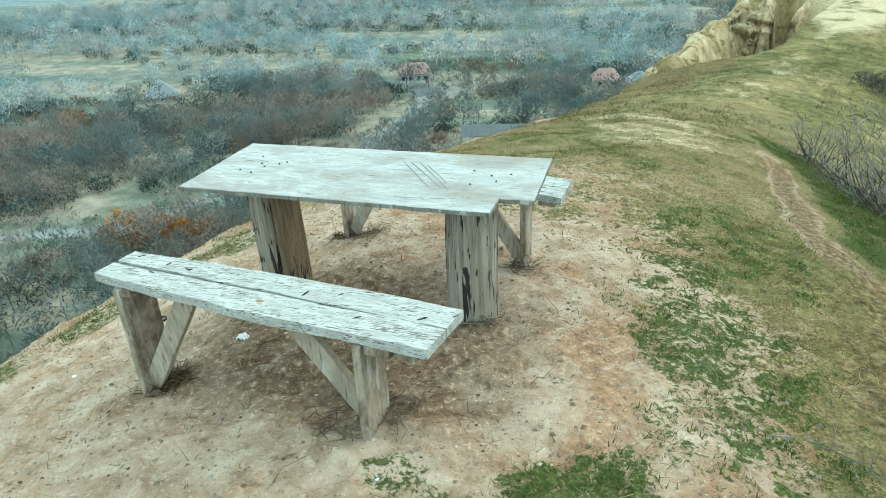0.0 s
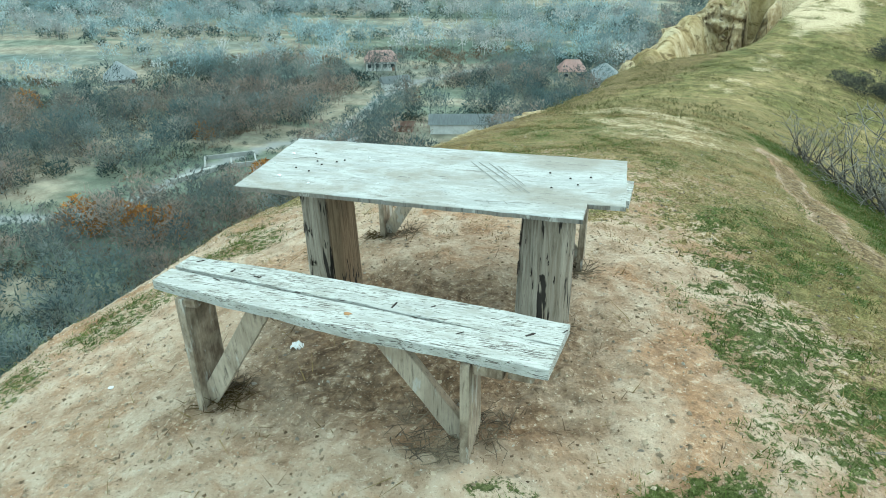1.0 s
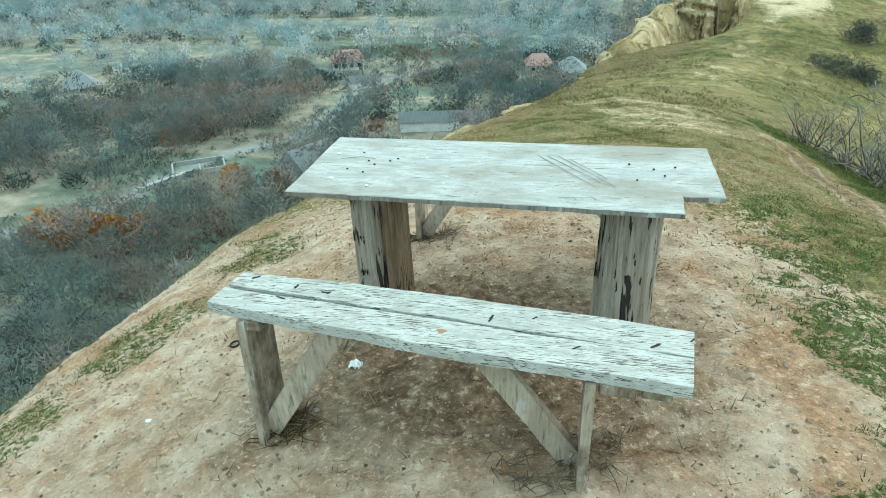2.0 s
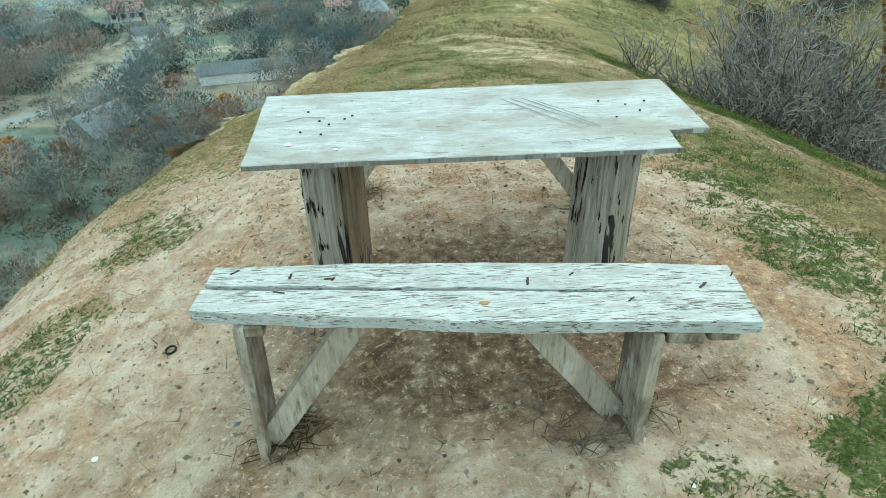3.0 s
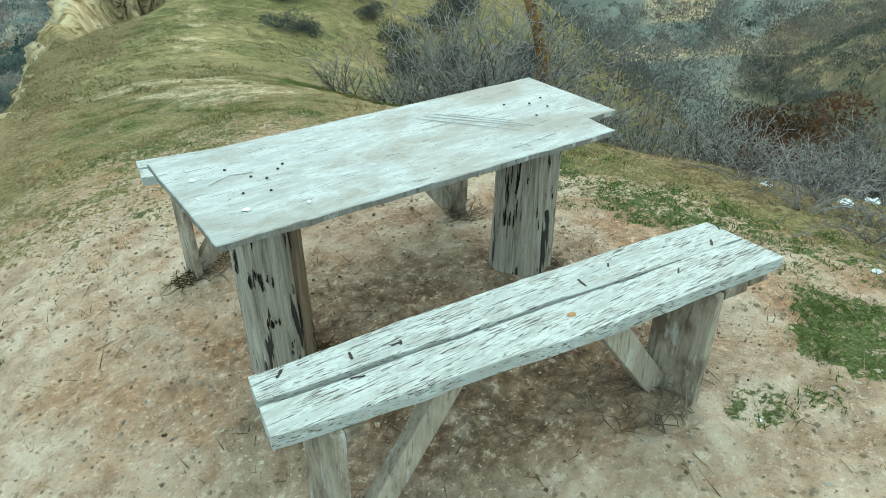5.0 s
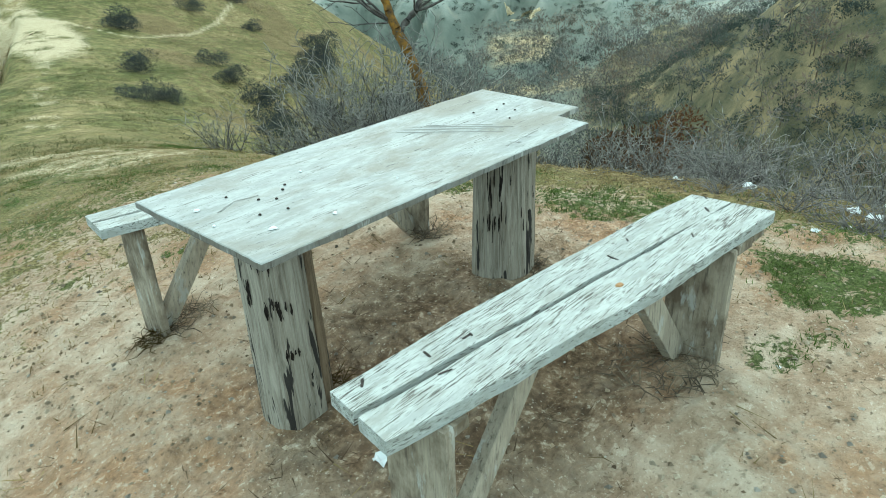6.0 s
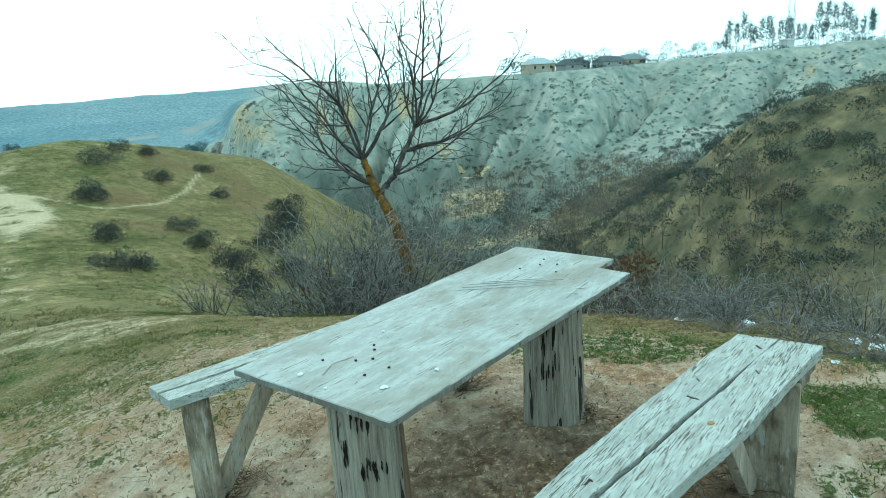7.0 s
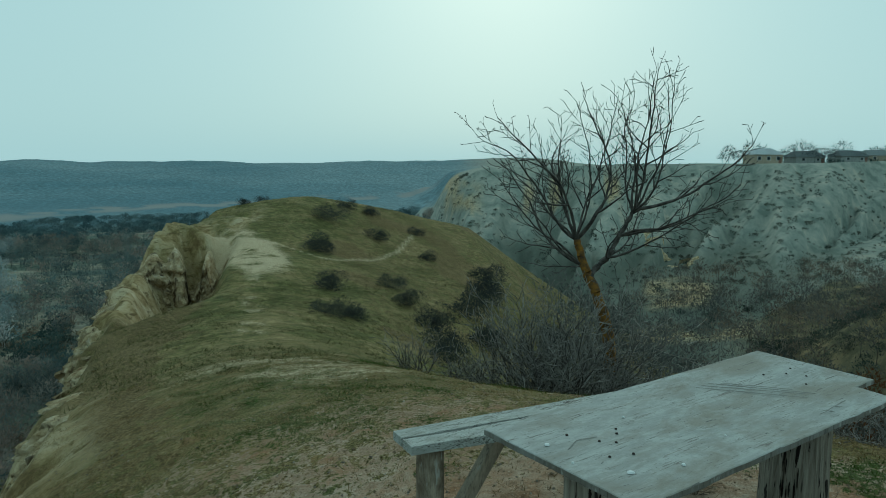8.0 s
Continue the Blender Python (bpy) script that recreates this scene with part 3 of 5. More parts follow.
def board(p0, p1, across, width, thick, bevel=0.004):
    """A straight plank from p0 to p1: width along the direction across, thick along the third one."""
    p0, p1, across = Vector(p0), Vector(p1), Vector(across).normalized()
    along = (p1 - p0).normalized()
    across = (across - along * across.dot(along)).normalized()
    third = along.cross(across)
    bm = bmesh.new()
    bmesh.ops.create_cube(bm, size=1.0)
    length = (p1 - p0).length
    bmesh.ops.subdivide_edges(bm, edges=[ed for ed in bm.edges if abs(ed.verts[0].co.x - ed.verts[1].co.x) > 0.5], cuts=6)
    bmesh.ops.bevel(bm, geom=[ed for ed in bm.edges if ed.is_boundary or ed.calc_face_angle(0) > 1.0], offset=bevel / max(width, thick), segments=1, affect="EDGES")
    for v in bm.verts:
        x, y, z = v.co
        wob = 0.004 * noise.noise(Vector((x * 4 + p0.x * 9, y * 2, z * 2 + p0.y * 5)))
        v.co = p0.lerp(p1, x + 0.5) + across * (y * width + wob) + third * (z * thick + 0.5 * wob)
    bmesh.ops.recalc_face_normals(bm, faces=bm.faces)
    return bm


def log(radius, z0, z1, seed, lean=(0, 0), flat=None):
    """A standing round log with flutes, cracks and a slightly oval, tapered body."""
    bm = bmesh.new()
    n, m = 56, 16
    rings = []
    for i in range(m + 1):
        t = i / m
        z = z0 + (z1 - z0) * t
        ring = []
        for j in range(n):
            a = 2 * math.pi * j / n
            r = radius * (1.05 - 0.07 * t) * (1 + 0.035 * math.sin(2 * a + seed))
            r += 0.006 * noise.fractal(Vector((3 * math.cos(a) + seed, 3 * math.sin(a), z * 0.9)), 0.7, 2.0, 3)
            r -= 0.004 * max(0, noise.noise(Vector((14 * math.cos(a), 14 * math.sin(a) + seed, z * 1.2))))
            if flat is not None:
                c = math.cos(a - flat)
                if c > 0.8:
                    r = min(r, radius * 0.86 / c)
                gap = abs((a + 1.26 + math.pi) % (2 * math.pi) - math.pi)
                if gap < 0.075:
                    r -= 0.028
            ring.append(bm.verts.new((r * math.cos(a) + lean[0] * t, r * math.sin(a) + lean[1] * t, z)))
        rings.append(ring)
    for r0, r1 in zip(rings, rings[1:]):
        for j in range(n):
            face = bm.faces.new((r0[j], r0[(j + 1) % n], r1[(j + 1) % n], r1[j]))
            face.smooth = True
            turn = (2 * math.pi * (j + 0.5) / n + 1.2 + math.pi) % (2 * math.pi) - math.pi
            face.material_index = 1 if flat is not None and 0.0 < turn < 2.2 else 0
    bm.faces.new(rings[0][::-1])
    bm.faces.new(rings[-1])
    return bm


def tabletop_mesh():
    """A thin board, notched at one corner of its east end, with chipped edges."""
    bm = bmesh.new()
    outline = []
    pts = [(-0.85, -0.36, 0.738), (0.752, -0.36, 0.742), (0.757, -0.205, 0.746), (0.918, -0.207, 0.75), (0.909, 0.335, 0.758), (-0.855, 0.337, 0.737)]
    for a, b in zip(pts, pts[1:] + pts[:1]):
        a, b = Vector(a), Vector(b)
        steps = max(2, int((b - a).length / 0.03))
        for s in range(steps):
            p = a.lerp(b, s / steps)
            if s:
                out = (b - a).cross(Vector((0, 0, 1))).normalized()
                p += out * 0.004 * noise.fractal(p * 9, 0.7, 2.0, 3)
            outline.append(p)
    top = [bm.verts.new(p) for p in outline]
    lip = [bm.verts.new((p.x + (0.003 if p.x < 0 else -0.003), p.y + (0.003 if p.y < 0 else -0.003), p.z + 0.003)) for p in outline]
    low = [bm.verts.new(p - Vector((0, 0, 0.019 + 0.002 * noise.noise(p * 8)))) for p in outline]
    n = len(outline)
    bm.faces.new(lip)
    bm.faces.new(low[::-1])
    for i in range(n):
        j = (i + 1) % n
        bm.faces.new((top[i], top[j], lip[j], lip[i]))
        bm.faces.new((low[i], low[j], top[j], top[i]))
    bmesh.ops.recalc_face_normals(bm, faces=bm.faces)
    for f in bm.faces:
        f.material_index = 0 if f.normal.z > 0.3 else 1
    return bm


def picnic_table():
    t = thing("picnic_table", "weathered white-painted wooden table on two log stumps", "table")
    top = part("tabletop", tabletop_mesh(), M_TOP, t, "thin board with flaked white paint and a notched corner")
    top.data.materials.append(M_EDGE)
    a = part("leg", log(0.132, -0.25, 0.717, 1.0, (-0.02, 0.0), flat=-0.25), M_LOG, t, "grey split log with dark scars")
    a.data.materials.append(M_SPLIT)
    a.location = (-0.555, 0.03, 0)
    b = part("leg", log(0.134, -0.2, 0.724, 4.0, (0.01, 0.0)), M_LOG, t, "grey fluted log with black stains")
    b.location = (0.575, -0.055, 0)
    return t


def bench(name, label, top, legs, braces, cleats, wave, seed, bow):
    """A bench of two planks: top holds its four corners, and legs and braces are boards."""
    t = thing(name, label, "bench", group="benches at the table")
    fl, fr, br, bl = [Vector(c) for c in top]
    m0, m1 = fl.lerp(bl, 0.52), fr.lerp(br, 0.5)
    across = (bl - fl).normalized()
    g0, g1 = across * 0.011, across * 0.004
    part("seat_plank", slab((fl, fr, m1 - g1, m0 - g0), 0.042, wave, seed, bows=(bow, 0.0)), M_SEAT, t)
    part("seat_plank", slab((m0 + g0, m1 + g1, br, bl), 0.042, wave, seed + 4, bows=(0.0, bow)), M_SEAT, t)
    for p0, p1, width in legs:
        part("leg", board(p0, p1, (0, 1, 0), width, 0.034), M_LEG, t, "upright grey plank")
    for p0, p1 in braces:
        part("brace", board(p0, p1, (1, 0, 0.3), 0.088, 0.042), M_BRACE, t, "pale slanting plank")
    for p0, p1, width in cleats:
        part("cleat", board(p0, p1, (1, 0, 0), width, 0.036), M_LEG, t)
    return t


picnic_table()
bench("wooden_bench", "white-painted plank bench with a long split", 
      ((-0.946, -0.905, 0.53), (0.722, -1.145, 0.563), (0.762, -0.823, 0.537), (-0.912, -0.68, 0.528)),
      [((-0.80, -0.86, -0.15), (-0.80, -0.855, 0.487), 0.205), ((0.436, -1.025, -0.05), (0.436, -1.02, 0.51), 0.215)],
      [((-0.79, -0.895, -0.06), (-0.44, -0.925, 0.49)), ((0.43, -0.985, 0.03), (0.07, -0.965, 0.495))],
      [((-0.755, -0.955, 0.47), (-0.755, -0.72, 0.47), 0.06), ((0.515, -1.128, 0.500), (0.54, -0.86, 0.482), 0.11), ((0.63, -1.13, 0.504), (0.65, -0.88, 0.484), 0.09)], 0.010, 2.0, 0.022)
bench("wooden_bench", "white-painted plank bench behind the table",
      ((-0.782, 0.945, 0.437), (0.946, 0.46, 0.495), (0.965, 0.745, 0.495), (-0.757, 1.149, 0.437)),
      [((-0.625, 1.03, -0.2), (-0.63, 1.03, 0.395), 0.19), ((0.715, 0.66, -0.08), (0.715, 0.66, 0.445), 0.2)],
      [((-0.60, 1.0, -0.12), (-0.28, 0.92, 0.40)), ((0.69, 0.66, 0.0), (0.36, 0.74, 0.43))],
      [((0.86, 0.5, 0.437), (0.87, 0.7, 0.437), 0.1)], 0.008, 5.0, 0.01)


# ---- nails, scratches and stains on the boards ----
M_SCORE = Nodes("scored_paint", 0.8).done((0.22, 0.215, 0.20, 1))
M_PAPER = Nodes("white_paper", 0.7).done((0.6, 0.62, 0.62, 1))
M_KNOT = Nodes("rusty_knot", 0.8).done((0.30, 0.16, 0.075, 1))
M_NAIL = Nodes("rusty_nail", 0.6).done((0.02, 0.014, 0.011, 1))


def top_z(x, y):
    """The height of the tabletop's upper face."""
    return 0.741 + 0.0085 * (x + 0.85) + 0.004 * (y + 0.36) * (x + 0.85)


def marks():
    table = bpy.data.objects["picnic_table"]
    rng = random.Random(4)
    nails = [(-0.585, -0.115), (-0.654, 0.122), (-0.667, -0.086), (-0.60, 0.02), (-0.50, 0.03), (-0.47, 0.06), (-0.56, -0.02), (0.587, -0.077), (0.66, 0.05), (0.70, -0.02), (0.56, 0.10), (0.75, 0.08)]
    for x, y in nails:
        bm = bmesh.new()
        bmesh.ops.create_cone(bm, cap_ends=True, segments=8, radius1=0.0055, radius2=0.004, depth=0.004)
        ob = part("nail", bm, M_NAIL, table)
        ob.location = (x, y, top_z(x, y) + 0.002)
    # scored lines: three long ones side by side, and some short strokes
    lines = [((0.16, 0.17), (0.42, -0.17)), ((0.20, 0.17), (0.46, -0.14)), ((0.25, 0.17), (0.50, -0.16)), ((0.30, 0.14), (0.47, -0.08)),
             ((0.28, -0.29), (0.52, -0.27)), ((0.33, -0.27), (0.35, -0.31)), ((0.40, -0.265), (0.43, -0.30)), ((-0.74, 0.03), (-0.66, 0.07)), ((-0.66, 0.07), (-0.58, 0.05))]
    for a, b in lines:
        a, b = Vector((*a, top_z(*a) + 0.0012)), Vector((*b, top_z(*b) + 0.0012))
        part("scratch", board(a, b, Vector((0, 0, 1)).cross(b - a), 0.0018, 0.0012, 0.0004), M_SCORE, table)
    for x, y, r in ((-0.70, -0.20, 0.013), (-0.77, 0.10, 0.011), (-0.52, -0.26, 0.009), (-0.36, 0.12, 0.006), (-0.80, -0.05, 0.006), (-0.2, -0.2, 0.005)):
        bm = bmesh.new()
        bmesh.ops.create_cone(bm, cap_ends=True, segments=11, radius1=r, radius2=r * 0.6, depth=0.004)
        for q in bm.verts:
            q.co = Vector((x, y, top_z(x, y) + 0.003)) + Vector((q.co.x * rng.uniform(0.7, 1.2), q.co.y * rng.uniform(0.7, 1.2), q.co.z))
        part("spatter", bm, M_PAPER, table, "dried white spatter")
    seat = bpy.data.objects["wooden_bench"]
    fl, fr, br, bl = Vector((-0.946, -0.905, 0.53)), Vector((0.722, -1.145, 0.563)), Vector((0.762, -0.823, 0.537)), Vector((-0.912, -0.68, 0.528))
    bm = bmesh.new()
    bmesh.ops.create_cone(bm, cap_ends=True, segments=14, radius1=0.013, radius2=0.009, depth=0.003)
    for q in bm.verts:
        q.co = Vector((q.co.x * rng.uniform(0.8, 1.5), q.co.y * rng.uniform(0.6, 1.1), q.co.z))
    knot = part("knot", bm, M_KNOT, seat, "rusty brown knot in the plank")
    knot.location = fl.lerp(fr, 0.53).lerp(bl.lerp(br, 0.53), 0.24) + Vector((0, 0, 0.0015))
    for _ in range(12):
        u, v = rng.choice((rng.uniform(0.03, 0.25), rng.uniform(0.75, 0.97), rng.random())), rng.uniform(0.08, 0.92)
        if abs(v - 0.51) < 0.07:
            continue
        p = fl.lerp(fr, u).lerp(bl.lerp(br, u), v) + Vector((0, 0, 0.0015))
        d = Vector((rng.gauss(0, 1), rng.gauss(0, 0.6), 0)).normalized() * rng.uniform(0.008, 0.022)
        d.z = d.x * 0.02
        part("nick", board(p - d, p + d, Vector((0, 0, 1)).cross(d), rng.uniform(0.004, 0.008), 0.002, 0.0005), M_NAIL, seat)


def gouges():
    """Black burnt or rotted gouges down the logs, and the open crack of the split one."""
    table = bpy.data.objects["picnic_table"]
    rng = random.Random(8)
    logs = [ob for ob in table.children if ob.name.startswith("leg")]
    west, east = sorted(logs, key=lambda ob: ob.location.x)

    def gouge(leg, turn, z, tall, wide):
        bm = bmesh.new()
        r = 0.137
        rows = []
        steps = 6
        for k in range(steps + 1):
            f = k / steps
            half = wide * 0.5 * math.sin(math.pi * min(1, max(0.04, f * 0.96 + 0.02))) ** 0.7 * rng.uniform(0.7, 1.2)
            row = []
            for s in (-1, 1):
                a = turn + s * half / r + rng.gauss(0, 0.008)
                row.append(bm.verts.new((math.cos(a), math.sin(a), z - tall * f)))
            rows.append(row)
        for r0, r1 in zip(rows, rows[1:]):
            bm.faces.new((r0[0], r1[0], r1[1], r0[1]))
        # lay the sliver on the log's skin
        skin = leg.data.vertices
        for v in bm.verts:
            near = min(skin, key=lambda q: (math.atan2(q.co.y, q.co.x) - math.atan2(v.co.y, v.co.x)) ** 2 * 0.02 + (q.co.z - v.co.z) ** 2)
            rad = math.hypot(near.co.x, near.co.y) + 0.0035
            v.co.x, v.co.y = v.co.x * rad, v.co.y * rad
        bmesh.ops.solidify(bm, geom=bm.faces[:], thickness=0.004)
        part("gouge", bm, M_NAIL, leg, "black gouge in the grey wood")

    for z, a0, a1, count, tall in ((0.60, -2.75, -2.2, 6, 0.06), (0.43, -2.6, -2.0, 6, 0.06), (0.24, -2.35, -1.95, 4, 0.04), (0.66, -2.9, -2.7, 2, 0.09), (0.12, -1.75, -1.65, 2, 0.07), (0.5, -3.0, -2.9, 2, 0.10)):
        for k in range(count):
            a = a0 + (a1 - a0) * (k + rng.uniform(0.1, 0.9)) / count
            gouge(west, a, z + rng.uniform(-0.02, 0.02), tall * rng.uniform(0.5, 1.4), rng.uniform(0.005, 0.011))
    for k in range(16):
        gouge(east, rng.uniform(-3.1, -2.3), rng.uniform(0.3, 0.7), rng.uniform(0.05, 0.16), rng.uniform(0.004, 0.009))
    for k in range(12):
        gouge(east, rng.uniform(-2.3, -1.0), rng.uniform(0.15, 0.68), rng.uniform(0.03, 0.08), rng.uniform(0.003, 0.007))


marks()
gouges()


# ---- plants: tapered twigs and clumps ----
M_BARK = twig_material("dark_bark", (0.034, 0.03, 0.027), (0.115, 0.103, 0.092))
M_LICHEN = twig_material("orange_lichen_bark", (0.054, 0.036, 0.021), (0.252, 0.12, 0.018))
M_BRIER = twig_material("pale_brier", (0.065, 0.058, 0.052), (0.26, 0.24, 0.225))
M_POPLAR = twig_material("grey_poplar", (0.07, 0.09, 0.095), (0.13, 0.16, 0.165))
M_RUST = twig_material("rusty_leaves", (0.15, 0.058, 0.016), (0.42, 0.19, 0.042))


def clump_material(name, a, b, c):
    n = Nodes(name, 0.95)
    n.bsdf.inputs["Specular IOR Level"].default_value = 0.05
    rnd = n.random(island=True)
    own = n.attr("plant")
    patch = n.math("ADD", n.noise(n.coords((0.03, 0.03, 0.03)), 1.0, 5.0, 0.65), n.math("SUBTRACT", n.math("MULTIPLY", own, 0.2), 0.1))
    tone = n.ramp(patch, (0.38, a), (0.5, b), (0.6, c))
    colour = n.mix(n.math("MULTIPLY", rnd, 0.45), tone, a)
    colour = n.mix(1.0, colour, n.ramp(n.math("FRACT", n.math("ADD", n.math("ADD", own, own), own)), (0.0, 0.65), (0.6, 1.0), (1.0, 1.35)), "MULTIPLY")
    n.done(colour)
    thin = n.node("ShaderNodeBsdfTranslucent", Color=colour)
    both = n.tree.nodes.new("ShaderNodeMixShader")
    both.inputs[0].default_value = 0.5
    n.tree.links.new(n.bsdf.outputs[0], both.inputs[1])
    n.tree.links.new(thin.outputs[0], both.inputs[2])
    n.tree.links.new(both.outputs[0], n.tree.nodes["Material Output"].inputs["Surface"])
    return n.mat


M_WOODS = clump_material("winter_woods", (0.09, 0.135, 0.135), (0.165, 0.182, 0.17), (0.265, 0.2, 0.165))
# the farther woods: haze painted in as a paler, bluer colour
M_WOODS_HAZED = clump_material("hazed_winter_woods", (0.205, 0.30, 0.315), (0.30, 0.365, 0.365), (0.40, 0.375, 0.355))
M_COPSE = clump_material("dark_copse", (0.04, 0.07, 0.068), (0.06, 0.095, 0.09), (0.085, 0.115, 0.1))
M_BUSH = clump_material("dark_bush", (0.066, 0.078, 0.076), (0.12, 0.132, 0.126), (0.16, 0.165, 0.15))
M_UNDER = clump_material("undergrowth", (0.055, 0.08, 0.066), (0.11, 0.105, 0.075), (0.20, 0.125, 0.085))
M_GORSE = clump_material("slope_scrub", (0.055, 0.075, 0.066), (0.08, 0.095, 0.08), (0.105, 0.108, 0.085))
M_BROWN = clump_material("brown_leaves", (0.075, 0.04, 0.022), (0.12, 0.062, 0.031), (0.19, 0.10, 0.046))
M_RAVINE = clump_material("ravine_trees", (0.10, 0.108, 0.102), (0.135, 0.132, 0.12), (0.18, 0.135, 0.10))
M_GREEN = clump_material("fresh_grass", (0.042, 0.072, 0.014), (0.075, 0.118, 0.026), (0.125, 0.165, 0.05))
M_TURF = clump_material("olive_turf", (0.08, 0.085, 0.032), (0.14, 0.13, 0.054), (0.25, 0.2, 0.1))
# woods before the river, with distance haze blued into the colour
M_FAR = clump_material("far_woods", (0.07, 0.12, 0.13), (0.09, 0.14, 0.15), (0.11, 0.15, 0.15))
M_STRAW = clump_material("dry_grass", (0.135, 0.092, 0.036), (0.24, 0.175, 0.078), (0.35, 0.27, 0.14))
M_STONE = clump_material("pale_stones", (0.19, 0.16, 0.125), (0.32, 0.28, 0.235), (0.46, 0.43, 0.37))
M_CLOD = clump_material("dark_clods", (0.11, 0.072, 0.045), (0.18, 0.125, 0.08), (0.28, 0.2, 0.135))
M_CLOD_PALE = clump_material("pale_clods", (0.27, 0.20, 0.135), (0.38, 0.295, 0.21), (0.50, 0.42, 0.32))


def tubes(segs, sides):
    """Open tapered tubes: rows of start, end and the two radii."""
    s = np.array(segs, float)
    p, q, r0, r1 = s[:, 0:3], s[:, 3:6], s[:, 6], s[:, 7]
    d = q - p
    d /= np.linalg.norm(d, axis=1)[:, None] + 1e-9
    ref = np.where(np.abs(d[:, 2:3]) > 0.9, np.array([[1.0, 0, 0]]), np.array([[0, 0, 1.0]]))
    u = np.cross(d, ref)
    u /= np.linalg.norm(u, axis=1)[:, None] + 1e-9
    v = np.cross(d, u)
    rings = []
    for c, r in ((p, r0), (q, r1)):
        for k in range(sides):
            a = 2 * math.pi * k / sides
            rings.append(c + r[:, None] * (math.cos(a) * u + math.sin(a) * v))
    verts = np.stack(rings, 1).reshape(-1, 3)
    base = np.arange(len(s))[:, None] * 2 * sides
    faces = [np.concatenate([base + k, base + (k + 1) % sides, base + sides + (k + 1) % sides, base + sides + k], 1) for k in range(sides)]
    return verts, np.concatenate(faces, 0)


def shoot(segs, p, d, length, r, level, rng, gap=0.13, rise=0.05, angle=0.75, thin=0.004, wild=0.1, share=0.5):
    """A long slender shoot, bending upwards, with shorter ones from its sides."""
    n = max(2, int(length / gap))
    turn = rng.uniform(0, 6.28)
    for i in range(n):
        d = (d + Vector((rng.gauss(0, wild), rng.gauss(0, wild), rng.gauss(0, wild) + rise))).normalized()
        q = p + d * (length / n)
        a, b = max(thin, r * (1 - 0.8 * i / n)), max(thin * 0.8, r * (1 - 0.8 * (i + 1) / n))
        segs.append((*p, *q, a, b))
        if level > 0 and i >= n * 0.12 and rng.random() < 0.8:
            turn += 2.4 + rng.gauss(0, 0.4)
            ref = d.cross(Vector((0.3, 0.2, 1.0))).normalized()
            side = ref * math.cos(turn) + d.cross(ref) * math.sin(turn)
            lean = angle * rng.uniform(0.7, 1.25)
            shoot(segs, q, d * math.cos(lean) + side * math.sin(lean), length * share * rng.uniform(0.45, 1.0) * (1.15 - 0.75 * i / n),
                  b * 0.7, level - 1, rng, gap * 0.72, rise, angle, thin, wild, share)
        p = q


def shrub_mesh(name, seed, height, width, stems, material, thin=0.0035, level=2):
    rng = random.Random(seed)
    segs = []
    for _ in range(stems):
        a, out = rng.uniform(0, 2 * math.pi), rng.uniform(0.05, 1.0)
        d = Vector((math.cos(a) * out * width, math.sin(a) * out * width, height * rng.uniform(0.6, 1.0)))
        base = Vector((rng.gauss(0, width * 0.22), rng.gauss(0, width * 0.22), -0.15))
        shoot(segs, base, d.normalized(), d.length * 0.9, 0.012, level, rng, 0.10, 0.03, 0.85, thin, 0.15, 0.5)
    t = thing(name, "leafless grey thorny shrub on the grassy slope", "shrub", group="thicket")
    for label, some in (("stem", [q for q in segs if q[6] > thin * 1.01]), ("crown", [q for q in segs if q[6] <= thin * 1.01])):
        v, f = tubes(some, 3)
        tagged(mesh_of(label, v, f, M_BARK if label == "stem" else material, t), kind="stuff")
    return t


def clump(rng, n, radius, height, length, width, up=0.35):
    """A fuzzy bush or crown of thin blades round its middle."""
    tri = []
    for _ in range(n):
        a, z, r = rng.uniform(0, 2 * math.pi), rng.random() ** 0.8, math.sqrt(rng.random())
        bulge = math.sqrt(max(0.05, 1 - (z - 0.35) ** 2 * 1.6))
        c = np.array([radius * r * bulge * math.cos(a), radius * r * bulge * math.sin(a), height * z * (1 - 0.25 * r)])
        d = np.array([math.cos(a) * r + rng.gauss(0, 0.7), math.sin(a) * r + rng.gauss(0, 0.7), up + rng.gauss(0.5, 0.5)])
        d /= np.linalg.norm(d)
        s = np.cross(d, [rng.gauss(0, 1), rng.gauss(0, 1), rng.gauss(0, 1)])
        s /= np.linalg.norm(s) + 1e-9
        h, w = length * rng.uniform(0.6, 1.3), width * rng.uniform(0.6, 1.3)
        tri.append([c - s * w / 2, c + s * w / 2, c + d * h])
    return np.array(tri)


def bare_tree(rng, height, width, n, blade):
    """A far leafless tree: a trunk and a crown of upward blades."""
    tri = []
    for k in range(3):
        a = 2.1 * k
        s = np.array([math.cos(a), math.sin(a), 0]) * min(0.09, blade * 0.6)
        tri.append([-s, s, np.array([0, 0, height * 0.75])])
    half = n // 2
    crown = np.concatenate([clump(rng, n - half, width / 2, height * 0.62, height * 0.2, blade, 0.55),
                            clump(rng, half, width / 2, height * 0.62, height * 0.075, blade * 2.6, 0.3)])
    crown[:, :, 2] += height * 0.22
    return np.concatenate([np.array(tri), crown])


